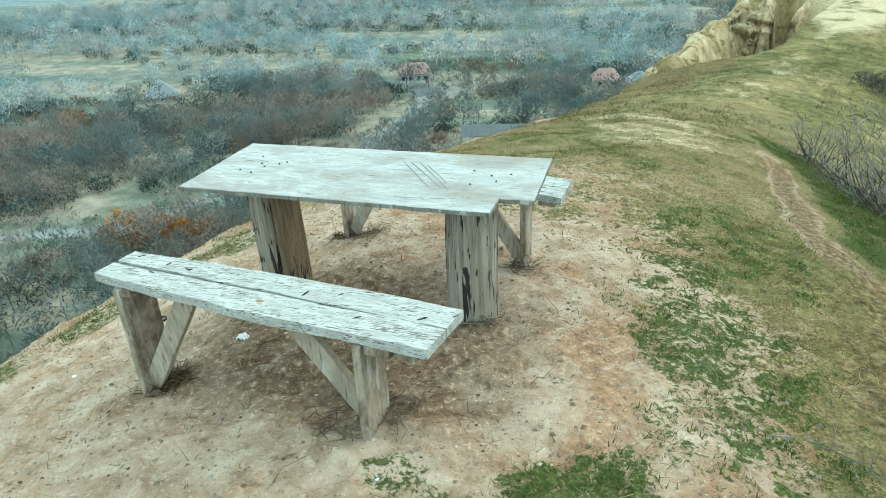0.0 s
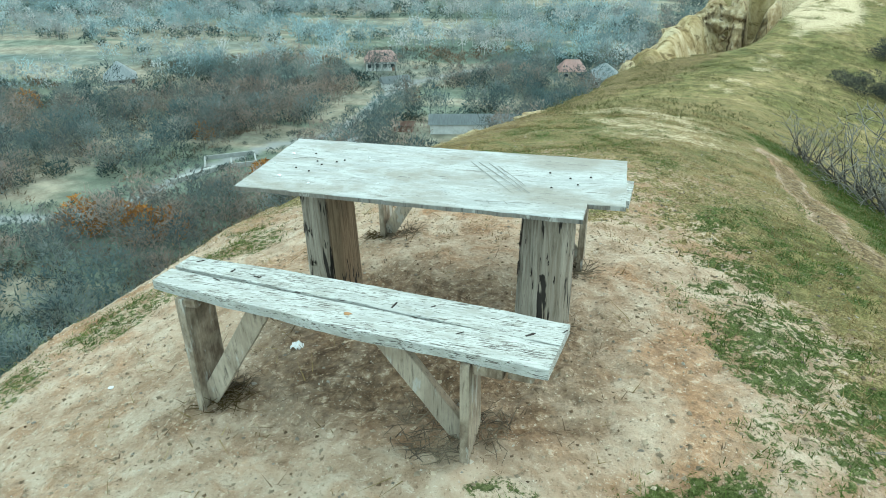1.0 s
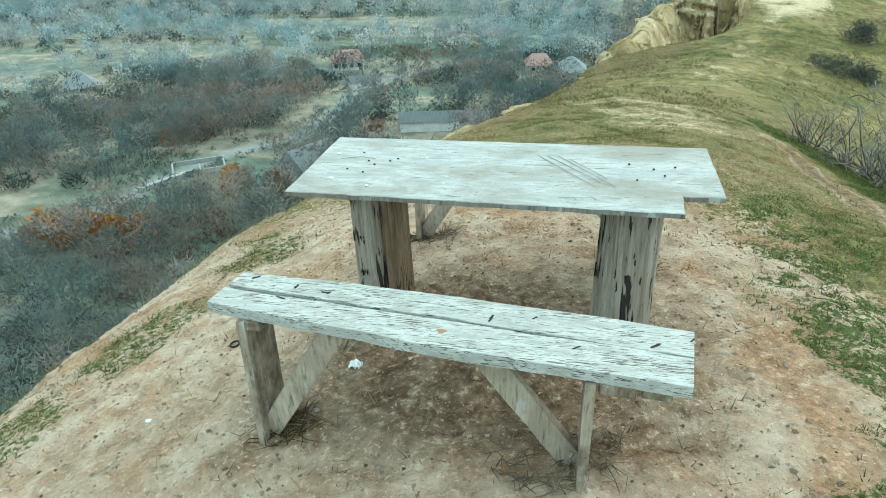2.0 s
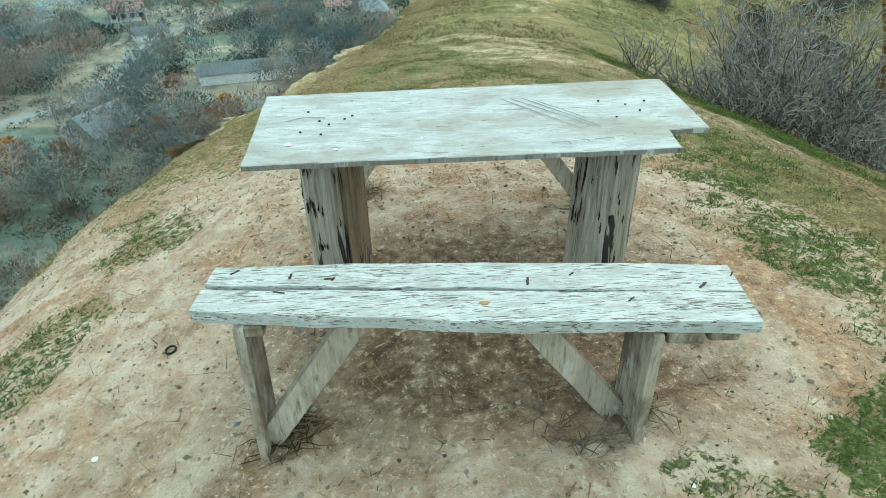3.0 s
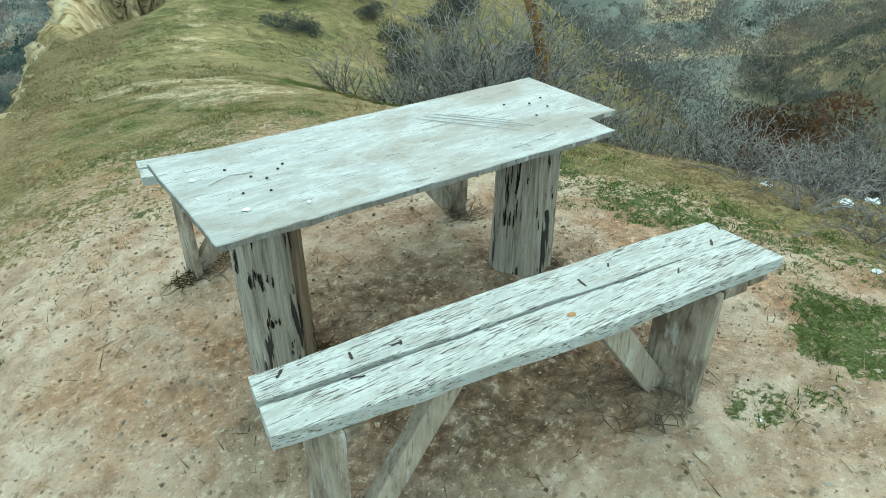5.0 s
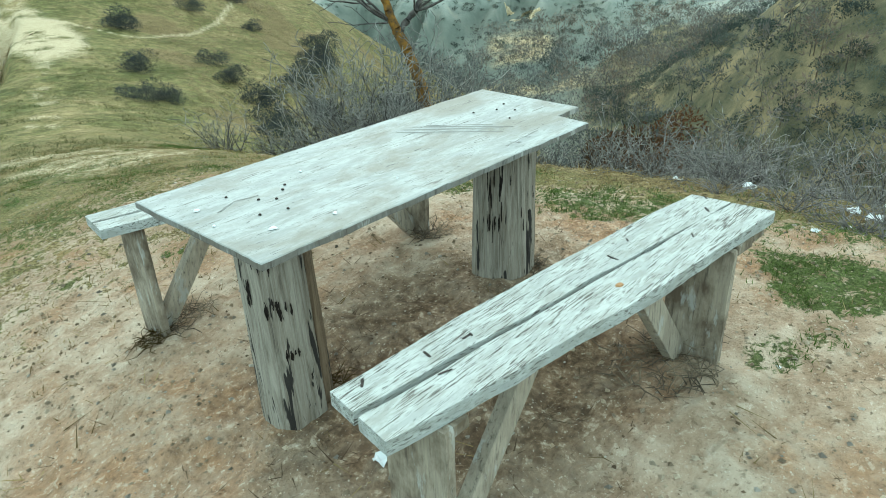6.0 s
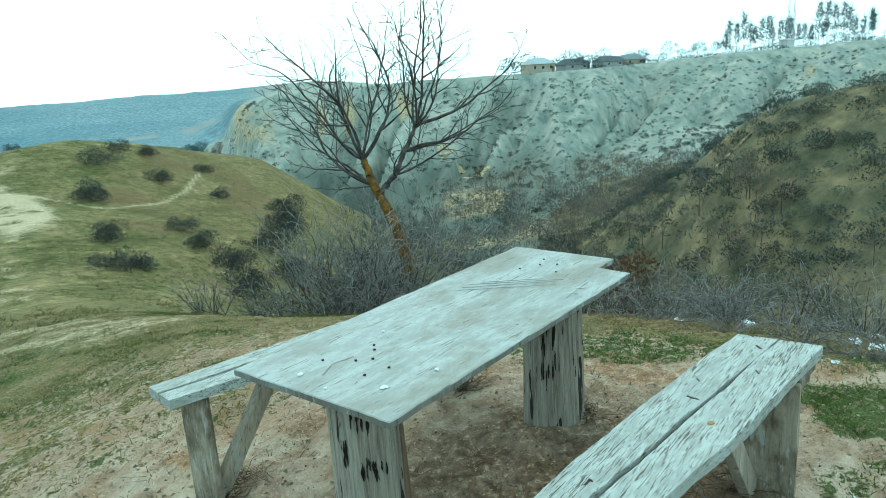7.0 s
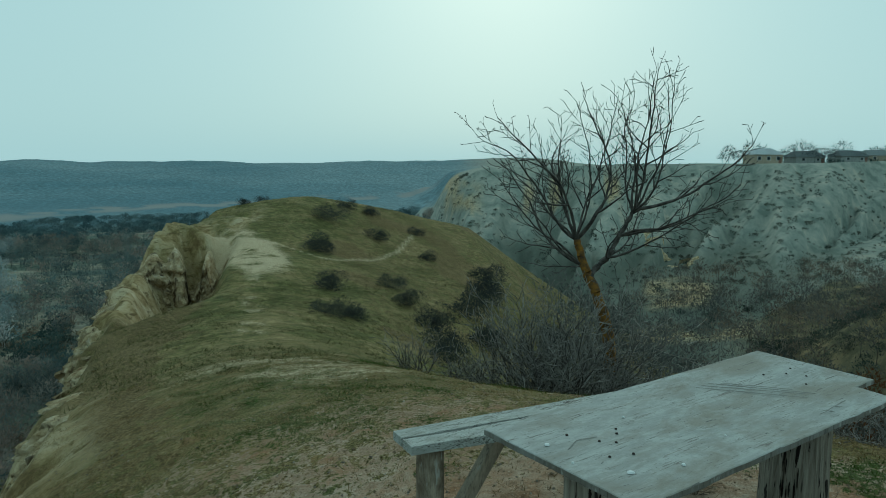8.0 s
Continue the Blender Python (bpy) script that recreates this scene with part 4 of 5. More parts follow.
def scatter(name, templates, places, sizes, material, label, category, rng):
    """Many small plants or stones as one object."""
    out = []
    for (x, y, z), s in zip(places, sizes):
        t = templates[rng.randrange(len(templates))]
        a = rng.uniform(0, 2 * math.pi)
        c, sn = math.cos(a), math.sin(a)
        m = np.array([[c, -sn, 0], [sn, c, 0], [0, 0, 1]]) * (s if not isinstance(s, tuple) else 1)
        out.append(t @ m.T + (x, y, z))
    v = np.concatenate(out).reshape(-1, 3)
    ob = mesh_of(name, v, np.arange(len(v)).reshape(-1, 3), material)
    own = np.repeat([rng.random() for _ in out], [t.size // 3 for t in out])
    ob.data.attributes.new("plant", "FLOAT", "POINT").data.foreach_set("value", own.astype(np.float32))
    return tagged(ob, label, category, kind="stuff")


def polar(az, d):
    return -2.2 + d * np.sin(np.radians(az)), -1.5 + d * np.cos(np.radians(az))


# the leafless tree on the slope
def lone_tree():
    x0, y0 = 6.5, 6.7
    right = Vector((0.68, -0.73, 0))
    away = Vector((0.73, 0.68, 0))
    base_z = ground_z(x0, y0)
    t = thing("tree", "small leafless tree with orange lichen on its trunk", "tree", (x0, y0, base_z))
    rng = random.Random(5)

    def at(a, z, f=0.0):
        return right * a + away * f + Vector((0, 0, z - base_z))

    def stem(points, r0, r1):
        segs = []
        for i in range(len(points) - 1):
            steps = 5
            for s in range(steps):
                f0, f1 = s / steps, (s + 1) / steps
                g0, g1 = (i + f0) / (len(points) - 1), (i + f1) / (len(points) - 1)
                j0 = Vector((rng.gauss(0, 0.012), rng.gauss(0, 0.012), 0)) if s else Vector()
                p = segs[-1][3:6] if segs else points[0]
                q = points[i].lerp(points[i + 1], f1) + j0
                segs.append((*p, *q, r0 + (r1 - r0) * g0, r0 + (r1 - r0) * g1))
        return segs

    a_pts = [at(0.5, base_z - 0.3), at(0.36, -1.2), at(0.14, -0.5), at(-0.08, -0.05), at(-0.23, 0.42)]
    b_pts = [at(0.0, -0.25), at(0.3, 0.1, 0.1), at(0.52, 0.5, 0.15), at(0.72, 0.9, 0.2)]
    trunk = stem(a_pts, 0.125, 0.06)
    v, f = tubes(trunk, 10)
    part_trunk = mesh_of("trunk", v, f, M_LICHEN, t, smooth=True)
    tagged(part_trunk, "leaning trunk crusted with orange lichen")
    segs = stem(b_pts, 0.06, 0.04)
    fork, high, low = a_pts[-1], b_pts[-1], b_pts[1]
    # start, sideways, away, up, length, radius
    limbs = [(fork, -0.75, 0.1, 0.9, 2.3, 0.036), (fork, -0.15, -0.2, 1.0, 2.7, 0.04), (fork, 0.55, 0.1, 0.75, 2.8, 0.045), (fork, -0.45, 0.5, 1.0, 2.5, 0.034),
             (a_pts[-2], -1.4, 0.1, 0.65, 2.5, 0.034), (a_pts[-2], -1.0, -0.5, 0.6, 1.9, 0.026), (a_pts[-2], -1.2, 0.2, 0.1, 1.0, 0.018),
             (high, 0.35, 0.1, 1.0, 2.6, 0.04), (high, 1.1, -0.1, 0.7, 2.5, 0.038), (high, -0.2, 0.4, 1.0, 2.3, 0.03), (high, 0.3, -0.6, 0.9, 2.2, 0.028),
             (b_pts[2], 1.6, 0.2, 0.3, 2.2, 0.03), (low, 1.7, -0.1, 0.35, 2.1, 0.026), (low, 0.8, 0.7, 0.5, 1.8, 0.024), (low, -0.2, -0.9, 0.6, 1.6, 0.022),
             (fork, -1.1, -0.3, 0.9, 2.6, 0.032), (fork, -0.9, 0.6, 0.9, 2.5, 0.03), (fork, 0.15, 0.5, 1.0, 2.7, 0.034), (fork, 0.25, -0.6, 0.9, 2.5, 0.03),
             (a_pts[-2], -1.7, 0.5, 0.8, 2.3, 0.026), (high, 0.75, 0.5, 0.85, 2.5, 0.032), (high, 0.0, -0.1, 1.0, 2.5, 0.034), (high, 0.9, -0.6, 0.9, 2.4, 0.028), (b_pts[2], 1.3, -0.5, 0.6, 2.1, 0.026)]
    for p, a, away_by, up, length, r in limbs:
        d = (right * a + away * away_by + Vector((0, 0, up))).normalized()
        shoot(segs, p, d, length, r * 0.85, 3, rng, 0.14, 0.05, 0.75, 0.0052, 0.12, 0.45)
    v, f = tubes(segs, 4)
    tagged(mesh_of("crown", v, f, M_BARK, t), "bare dark branches and twigs")
    return t


lone_tree()

# grey thicket on the slope below the grass
def thicket():
    kinds = [shrub_mesh("shrub", s, h, w, st, M_TWIG, 0.0042) for s, h, w, st in ((1, 1.6, 1.0, 24), (2, 1.2, 1.1, 24), (3, 0.8, 0.95, 22), (4, 1.0, 0.8, 20))]
    places = [(5.1, 6.05, 0, 1.6), (5.35, 5.7, 0, 1.5), (4.7, 6.0, 1, 1.4), (5.9, 6.1, 0, 1.4), (4.1, 6.9, 2, 1.1), (3.75, 8.0, 3, 1.0), (5.6, 5.4, 0, 0.95), (6.3, 4.6, 1, 1.1), (5.0, 4.5, 2, 1.0),
              (4.6, 3.3, 3, 0.8), (5.5, 2.2, 2, 1.05), (4.7, 1.3, 3, 0.75), (5.5, 0.3, 3, 0.95), (5.1, -0.8, 2, 0.95), (6.5, 1.2, 1, 1.0),
              (7.4, 2.8, 1, 1.3), (8.5, 4.4, 0, 1.15), (7.0, -0.6, 1, 1.05), (8.0, -2.0, 1, 1.2), (9.2, 0.8, 0, 1.2), (10.4, 3.0, 0, 1.4),
              (11.6, 5.6, 0, 1.5), (9.4, 7.0, 1, 1.2), (7.6, 8.6, 2, 1.2), (8.6, 10.6, 3, 1.3), (6.0, 9.6, 2, 1.0), (5.3, 8.0, 1, 0.9),
              (4.3, 2.3, 2, 0.6), (6.2, -2.0, 2, 1.1), (4.4, 5.5, 3, 0.8), (3.9, 0.2, 3, 0.5), (4.2, -1.6, 2, 0.6), (7.0, 6.4, 2, 1.3), (12.5, 1.5, 0, 1.4), (11.0, -1.5, 0, 1.3)]
    rng = random.Random(9)
    first = {}
    for x, y, k, s in places:
        m = Matrix.LocRotScale((x, y, ground_z(x, y)), Euler((0, 0, rng.uniform(0, 6.28))), (s, s, s * rng.uniform(0.9, 1.1)))
        if k in first:
            copy_thing(kinds[k], m)
        else:
            first[k] = m
    for k, m in first.items():
        kinds[k].matrix_basis = m


thicket()


def arching_briers():
    """Loose briers with long pale arching stems and short side shoots, at the foot of the thicket."""
    rng = random.Random(45)
    spots = [(2.75, -0.25, 0.9), (3.05, -0.6, 1.0), (2.6, -0.75, 0.75), (2.3, -1.2, 0.55), (2.75, -1.3, 0.8), (3.3, -0.1, 1.0), (3.5, -1.0, 1.1), (2.45, -1.75, 0.6), (3.0, -1.9, 0.8), (3.4, 0.5, 0.9)]
    for x, y, size in spots:
        segs = []
        for _ in range(12):
            a = rng.uniform(0, 6.28)
            d = Vector((math.cos(a), math.sin(a), rng.uniform(0.7, 1.9))).normalized()
            p = Vector((rng.gauss(0, 0.02), rng.gauss(0, 0.02), -0.05))
            n = 10
            reach = size * rng.uniform(0.5, 1.0)
            for k in range(n):
                d = (d + Vector((rng.gauss(0, 0.12), rng.gauss(0, 0.12), -0.14 + rng.gauss(0, 0.06)))).normalized()
                q = p + d * reach / n
                r = 0.0045 * (1 - 0.07 * k)
                segs.append((*p, *q, r, r * 0.93))
                for _ in range(2):
                    s = (d * 0.5 + Vector((rng.gauss(0, 1), rng.gauss(0, 1), rng.gauss(0.4, 0.8)))).normalized() * rng.uniform(0.03, 0.13)
                    m = q + s
                    segs.append((*q, *m, 0.0026, 0.0018))
                    if rng.random() < 0.5:
                        e = m + (s.normalized() + Vector((rng.gauss(0, 0.8), rng.gauss(0, 0.8), rng.gauss(0, 0.8)))).normalized() * 0.05
                        segs.append((*m, *e, 0.0018, 0.0012))
                p = q
        v, f = tubes(segs, 3)
        ob = mesh_of("brier", v, f, M_BRIER)
        ob.location = (x, y, ground_z(x, y))
        tagged(ob, "leafless brier with pale arching thorny stems", "shrub", "thicket")


arching_briers()


# low dark bushes on the hill ahead
def hill_bushes():
    rng = random.Random(21)
    forms = []
    for s in (1, 2, 3):
        r = random.Random(s)
        lobes = [clump(r, 420, r.uniform(0.3, 0.5), r.uniform(0.55, 0.95), 0.10, 0.014, 0.35) + np.array([r.gauss(0, 0.33), r.gauss(0, 0.33), 0]) for _ in range(7)]
        forms.append(np.concatenate(lobes).reshape(-1, 3))
    bases = [mesh_of("bush", f, np.arange(len(f)).reshape(-1, 3), M_BUSH) for f in forms]
    places = [(15.2, 36.4, 1.7), (12.3, 30.7, 1.9), (9.1, 23.1, 1.4), (7.1, 18.2, 1.2), (7.9, 18.5, 1.1), (17.4, 34.0, 1.4), (18.2, 39.2, 1.3), (19.6, 31.7, 1.2),
              (12.4, 22.4, 1.3), (12.9, 24.7, 1.2), (12.1, 19.9, 1.7), (21.9, 28.8, 2.0), (15.6, 22.0, 2.0), (14.0, 19.0, 1.8), (10.5, 17.0, 1.5), (17.5, 24.0, 1.9),
              (19.5, 26.0, 2.0), (12.0, 41.5, 0.9), (13.2, 41.8, 0.8), (19.6, 38.6, 1.2), (21.5, 36.0, 1.1), (9.4, 15.0, 1.5), (11.5, 13.5, 1.8), (14.5, 15.5, 2.2), (17.0, 18.5, 2.4), (20.5, 22.0, 2.4)]
    for n, (x, y, s) in enumerate(places):
        ob = bases[n] if n < 3 else bases[n % 3].copy()
        if n >= 3:
            scene.collection.objects.link(ob)
        ob.matrix_basis = Matrix.LocRotScale((x, y, ground_z(x, y) - 0.1), Euler((0, 0, rng.uniform(0, 6.28))), (s * 0.8, s * 0.8, s * 0.7))
        tagged(ob, "low dark leafless bush on the grassy hill", "bush", "bushes on the hill")


hill_bushes()


def clear_of(x, y):
    """Where no wood stands: the road, the yards and the open plots."""
    x, y = np.asarray(x), np.asarray(y)
    no = off_road(x, y) < 6.5
    for cx, cy, rx, ry in ((-70, 190, 9, 9), (-59, 168, 7, 7), (-14, 190, 8, 8), (-5.5, 187, 8, 8), (-33, 136, 14, 9), (-66, 104, 14, 13), (-136, 156, 10, 8),
                           (-92, 88, 10, 7), (-160, 165, 30, 12), (-150, 210, 40, 10), (-210, 190, 45, 14), (-40, 160, 10, 12), (-100, 260, 50, 14), (-30, 120, 12, 8)):
        no = no | (np.hypot((x - cx) / rx, (y - cy) / ry) < 1)
    return no


def woods():
    rng = random.Random(33)
    sizes = ((1, 7, 5), (2, 9, 6), (3, 6, 6), (4, 8, 4))
    trees = [bare_tree(random.Random(s), h, w, 150, 0.10) for s, h, w in sizes]
    far_trees = [bare_tree(random.Random(s), h, w, 56, 0.24) for s, h, w in sizes]
    dense = [clump(random.Random(s), 95, 2.6, 3.2, 0.8, 0.36, 0.5) for s in (5, 6, 7)]

    def pick(count, az0, az1, d0, d1, keep):
        az = np.array([rng.uniform(az0, az1) for _ in range(count)])
        d = np.sqrt(np.array([rng.uniform(d0 * d0, d1 * d1) for _ in range(count)]))
        x, y = polar(az, d)
        ok = keep(x, y, az, d) & ~clear_of(x, y)
        x, y = x[ok], y[ok]
        z = land(x, y)[0]
        return list(zip(x, y, z))

    def grove(x, y, az, d):
        u, v = x * 0.927 + y * 0.375, y * 0.927 - x * 0.375
        return (fbm(u * 0.010, v * 0.035, 71, 3) > -0.42) & (land(x, y)[0] < -30)

    def thick(x, y, az, d):
        u, v = x * 0.927 + y * 0.375, y * 0.927 - x * 0.375
        return (fbm(u * 0.012 + 9, v * 0.06, 72, 3) > 0.06) & (land(x, y)[0] < -30)

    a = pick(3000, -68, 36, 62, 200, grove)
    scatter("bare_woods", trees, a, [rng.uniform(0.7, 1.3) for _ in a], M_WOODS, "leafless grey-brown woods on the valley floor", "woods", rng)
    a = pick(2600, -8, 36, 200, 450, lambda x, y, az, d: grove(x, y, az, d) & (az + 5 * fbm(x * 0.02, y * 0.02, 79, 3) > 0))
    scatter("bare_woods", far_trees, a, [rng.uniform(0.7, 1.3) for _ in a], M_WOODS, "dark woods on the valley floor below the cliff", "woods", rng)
    # beyond 200 m the woods take the haze-paled colour
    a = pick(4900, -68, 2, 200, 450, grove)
    scatter("bare_woods", far_trees, a, [rng.uniform(0.7, 1.3) for _ in a], M_WOODS_HAZED, "leafless woods farther across the valley, paled by painted haze", "woods", rng)
    # tall pale poplars far out in the valley, in the hazed wood colour
    tall = [bare_tree(random.Random(s), h, 3.0, 80, 0.3) for s, h in ((91, 19), (92, 16))]
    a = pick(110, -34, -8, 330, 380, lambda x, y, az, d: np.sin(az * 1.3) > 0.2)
    scatter("poplar_rows", tall, a, [rng.uniform(0.8, 1.2) for _ in a], M_WOODS_HAZED, "rows of tall pale leafless poplars in the valley", "trees", rng)
    # clipped hedges on both sides of the lane
    shrubs = [clump(random.Random(s), 90, 1.3, 1.7, 0.5, 0.16, 0.4) for s in (17, 18, 19)]
    row = []
    for (ax, ay), (bx, by) in zip(ROAD, ROAD[1:]):
        long = math.hypot(bx - ax, by - ay)
        for k in range(int(long / 1.6)):
            f = (k + rng.random()) * 1.6 / long
            for side in (-1, 1):
                off = side * (4.2 + rng.gauss(0, 0.5))
                x, y = ax + (bx - ax) * f - (by - ay) / long * off, ay + (by - ay) * f + (bx - ax) / long * off
                if rng.random() < 0.75:
                    row.append((x, y, ground_z(x, y)))
    scatter("lane_hedge", shrubs, row, [rng.uniform(0.45, 0.9) for _ in row], M_COPSE, "dark hedges along the lane in the valley", "hedge", rng)
    b = pick(5200, -68, 36, 62, 460, thick)
    scatter("dark_copse", dense, b, [rng.uniform(0.5, 1.2) for _ in b], M_COPSE, "dark evergreen copses and hedges in the valley", "copse", rng)
    h = pick(4200, -68, 20, 58, 230, lambda x, y, az, d: (fbm(x * 0.03, y * 0.05, 76, 3) > -0.4) & (land(x, y)[0] < -12))
    low = [clump(random.Random(s), 46, 1.7, 1.5, 0.6, 0.22, 0.4) for s in (8, 9)]
    scatter("undergrowth", low, h, [rng.uniform(0.5, 1.3) for _ in h], M_UNDER, "brown and olive undergrowth between the trees", "scrub", rng)
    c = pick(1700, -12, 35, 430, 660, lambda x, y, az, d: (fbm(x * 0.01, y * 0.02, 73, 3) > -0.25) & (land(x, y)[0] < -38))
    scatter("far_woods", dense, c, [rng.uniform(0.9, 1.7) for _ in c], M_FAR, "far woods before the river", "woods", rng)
    # scrub on the slopes of the ravine and on the bluffs across it
    scrub = [clump(random.Random(s), 58, 0.75, 0.85, 0.22, 0.17, 0.35) for s in (11, 12, 13)]

    def slopes(x, y, az, d):
        z, kinds = land(x, y)
        brow_z = 1.6 + MESA_R(az) * np.tan(np.radians(MESA_EL(az)))
        return (kinds["slope"] > 0.5) & (fbm(x * 0.04, y * 0.04, 74, 3) > -0.45) & (z < brow_z - 3.0)

    e = pick(5600, 34.5, 92, 95, 300, slopes)
    scatter("bluff_scrub", scrub, e, [0.45 + 0.9 * rng.random() ** 2 for _ in e], M_GORSE, "scattered dark bushes on the pale bluffs", "scrub", rng)
    f = pick(1500, 60, 112, 40, 85, slopes)
    soft = [clump(random.Random(s), 130, 0.78, 0.85, 0.14, 0.09, 0.35) for s in (14, 15, 16)]
    scatter("hillside_scrub", soft, f, [rng.uniform(0.6, 1.5) for _ in f], M_GORSE, "dark scrub on the dry hillside", "scrub", rng)
    small = [bare_tree(random.Random(s), h, w, 64, 0.07) for s, h, w in ((21, 4.5, 3.5), (22, 3.5, 3.5), (23, 5.0, 3.0))]
    g = pick(2000, 34, 110, 17, 145, lambda x, y, az, d: (land(x, y)[0] < -7.5) & (land(x, y)[0] < land(x * 1.12, y * 1.12)[0] + 2.5) & (fbm(x * 0.06, y * 0.06, 75, 2) > -0.3))
    mat = pick(1100, 36, 108, 20, 118, lambda x, y, az, d: (land(x, y)[0] < -9.5) & (land(x, y)[0] < land(x * 1.12, y * 1.12)[0] + 2.5) & (fbm(x * 0.05, y * 0.05, 77, 3) > -0.35))
    brush = [clump(random.Random(s), 46, 1.7, 1.6, 0.5, 0.13, 0.5) for s in (24, 25, 26)]
    scatter("ravine_brush", brush, mat, [rng.uniform(0.6, 1.3) for _ in mat], M_RAVINE, "dark brown brushwood filling the ravine", "brushwood", rng)
    scatter("ravine_thicket", small, g, [rng.uniform(0.6, 1.1) for _ in g], M_RAVINE, "grey leafless trees crowding the ravine floor", "thicket", rng)


woods()


# ---- houses in the valley and on the bluffs ----
def wall_paint(name, colour):
    n = Nodes(name, 0.85)
    stain = n.noise(n.coords(), 0.7, 6.0, 0.65)
    return n.done(n.ramp(stain, (0.3, tuple(c * 0.7 for c in colour)), (0.6, colour)), stain, 0.2, 0.05)


def roof_cover(name, colour):
    n = Nodes(name, 0.8)
    wave = n.noise(n.coords((6, 0.6, 0.6)), 1.0, 4.0, 0.6)
    return n.done(n.ramp(wave, (0.3, tuple(c * 0.75 for c in colour)), (0.65, colour)), wave, 0.5, 0.08)


M_PLASTER = wall_paint("white_plaster", (0.576, 0.59, 0.576))
M_CREAM = wall_paint("cream_plaster", (0.396, 0.338, 0.259))
M_BLOCK = wall_paint("bare_blocks", (0.302, 0.317, 0.302))
M_BRICK = wall_paint("rusty_sheet", (0.202, 0.122, 0.094))
M_ROOF_PINK = roof_cover("pinkish_tin", (0.62, 0.40, 0.36))
M_ROOF_GREY = roof_cover("grey_slate_sheets", (0.216, 0.252, 0.259))
M_ROOF_PALE = roof_cover("pale_tin", (0.74, 0.80, 0.82))
M_ROOF_DULL = roof_cover("dull_tin", (0.40, 0.45, 0.46))
M_PANE = Nodes("dark_window_glass", 0.15).done((0.03, 0.04, 0.045, 1))
M_STEEL = Nodes("galvanised_steel", 0.5).done((0.30, 0.33, 0.35, 1))


def box(x0, x1, y0, y1, z0, z1):
    bm = bmesh.new()
    bmesh.ops.create_cube(bm, size=1.0, matrix=Matrix.LocRotScale(((x0 + x1) / 2, (y0 + y1) / 2, (z0 + z1) / 2), None, (x1 - x0, y1 - y0, z1 - z0)))
    return bm


def house(name, label, x, y, turn, length, depth, tall, rise, wall, roof, hip=0.0, windows=3, door=True, sink=0.3):
    t = thing(name, label, "house" if name != "shed" else "shed", (x, y, ground_z(x, y) - sink))
    t.rotation_euler = (0, 0, radians(turn))
    a, b = length / 2, depth / 2
    bm = bmesh.new()
    low = [bm.verts.new(p) for p in ((-a, -b, 0), (a, -b, 0), (a, b, 0), (-a, b, 0))]
    top = [bm.verts.new((v.co.x, v.co.y, tall)) for v in low]
    for i in range(4):
        bm.faces.new((low[i], low[(i + 1) % 4], top[(i + 1) % 4], top[i]))
    if hip == 0:
        for i, j, s in ((1, 2, 1), (3, 0, -1)):
            bm.faces.new((top[i], top[j], bm.verts.new((s * a, 0, tall + rise * 0.93))))
    part("wall", bm, wall, t)
    o = 0.45
    bm = bmesh.new()
    eave = [bm.verts.new(p) for p in ((-a - o, -b - o, tall - 0.12), (a + o, -b - o, tall - 0.12), (a + o, b + o, tall - 0.12), (-a - o, b + o, tall - 0.12))]
    r = a + o - hip * (a + o)
    r0, r1 = bm.verts.new((-r, 0, tall + rise)), bm.verts.new((r + 0.01, 0, tall + rise))
    bm.faces.new((eave[0], eave[1], r1, r0))
    bm.faces.new((eave[2], eave[3], r0, r1))
    bm.faces.new((eave[1], eave[2], r1))
    bm.faces.new((eave[3], eave[0], r0))
    bm.faces.new(eave[::-1])
    bmesh.ops.solidify(bm, geom=bm.faces[:], thickness=0.08)
    part("roof", bm, roof, t)
    for i in range(windows):
        wx = -a + length * (i + 0.5) / windows
        w = part("window", box(wx - 0.6, wx + 0.6, -b - 0.05, -b + 0.02, tall * 0.38, tall * 0.8), M_PLASTER, t)
        part("pane", box(wx - 0.5, wx + 0.5, -b - 0.07, -b - 0.052, tall * 0.42, tall * 0.76), M_PANE, w)
    if door:
        part("door", box(a - 1.3, a - 0.4, -b - 0.06, -b + 0.02, 0.1, min(2.1, tall * 0.8)), M_BRICK, t)
    return t


house("house", "white house with a pinkish tin roof among bare trees", -71, 191, 20, 9, 7, 3.2, 2.6, M_PLASTER, M_ROOF_PINK, 0.35, 4)
house("shed", "small shed with a grey roof beside the lane", -59.5, 170, 35, 7, 4, 2.2, 1.3, M_PLASTER, M_ROOF_GREY, 0, 1)
house("house", "small house with a pinkish roof behind bare trees", -14.5, 193, 10, 7, 6, 2.8, 2.6, M_CREAM, M_ROOF_PINK, 0.5, 2)
house("house", "house with a tall pale grey pyramid roof", -5.2, 187, 5, 8, 8, 2.8, 3.4, M_BLOCK, M_ROOF_DULL, 0.9, 2)
house("shed", "long grey-roofed shed with a white lower wall", -30.5, 140, 13, 20, 6, 2.6, 1.4, M_PLASTER, M_ROOF_GREY, 0, 0, False)
house("shed", "rust-brown sheet metal shed by the yard", -46, 136, 10, 4, 3, 2.0, 0.5, M_BRICK, M_BRICK, 0, 0, False)
house("house", "half-ruined pale house with a broken grey roof", -49.5, 108, 62, 9, 7, 3.0, 3.0, M_BLOCK, M_ROOF_DULL, 0, 3)
house("house", "far house with a pale pyramid roof", -137, 158, 40, 8, 8, 1.8, 4.2, M_BLOCK, M_ROOF_DULL, 0.95, 1)


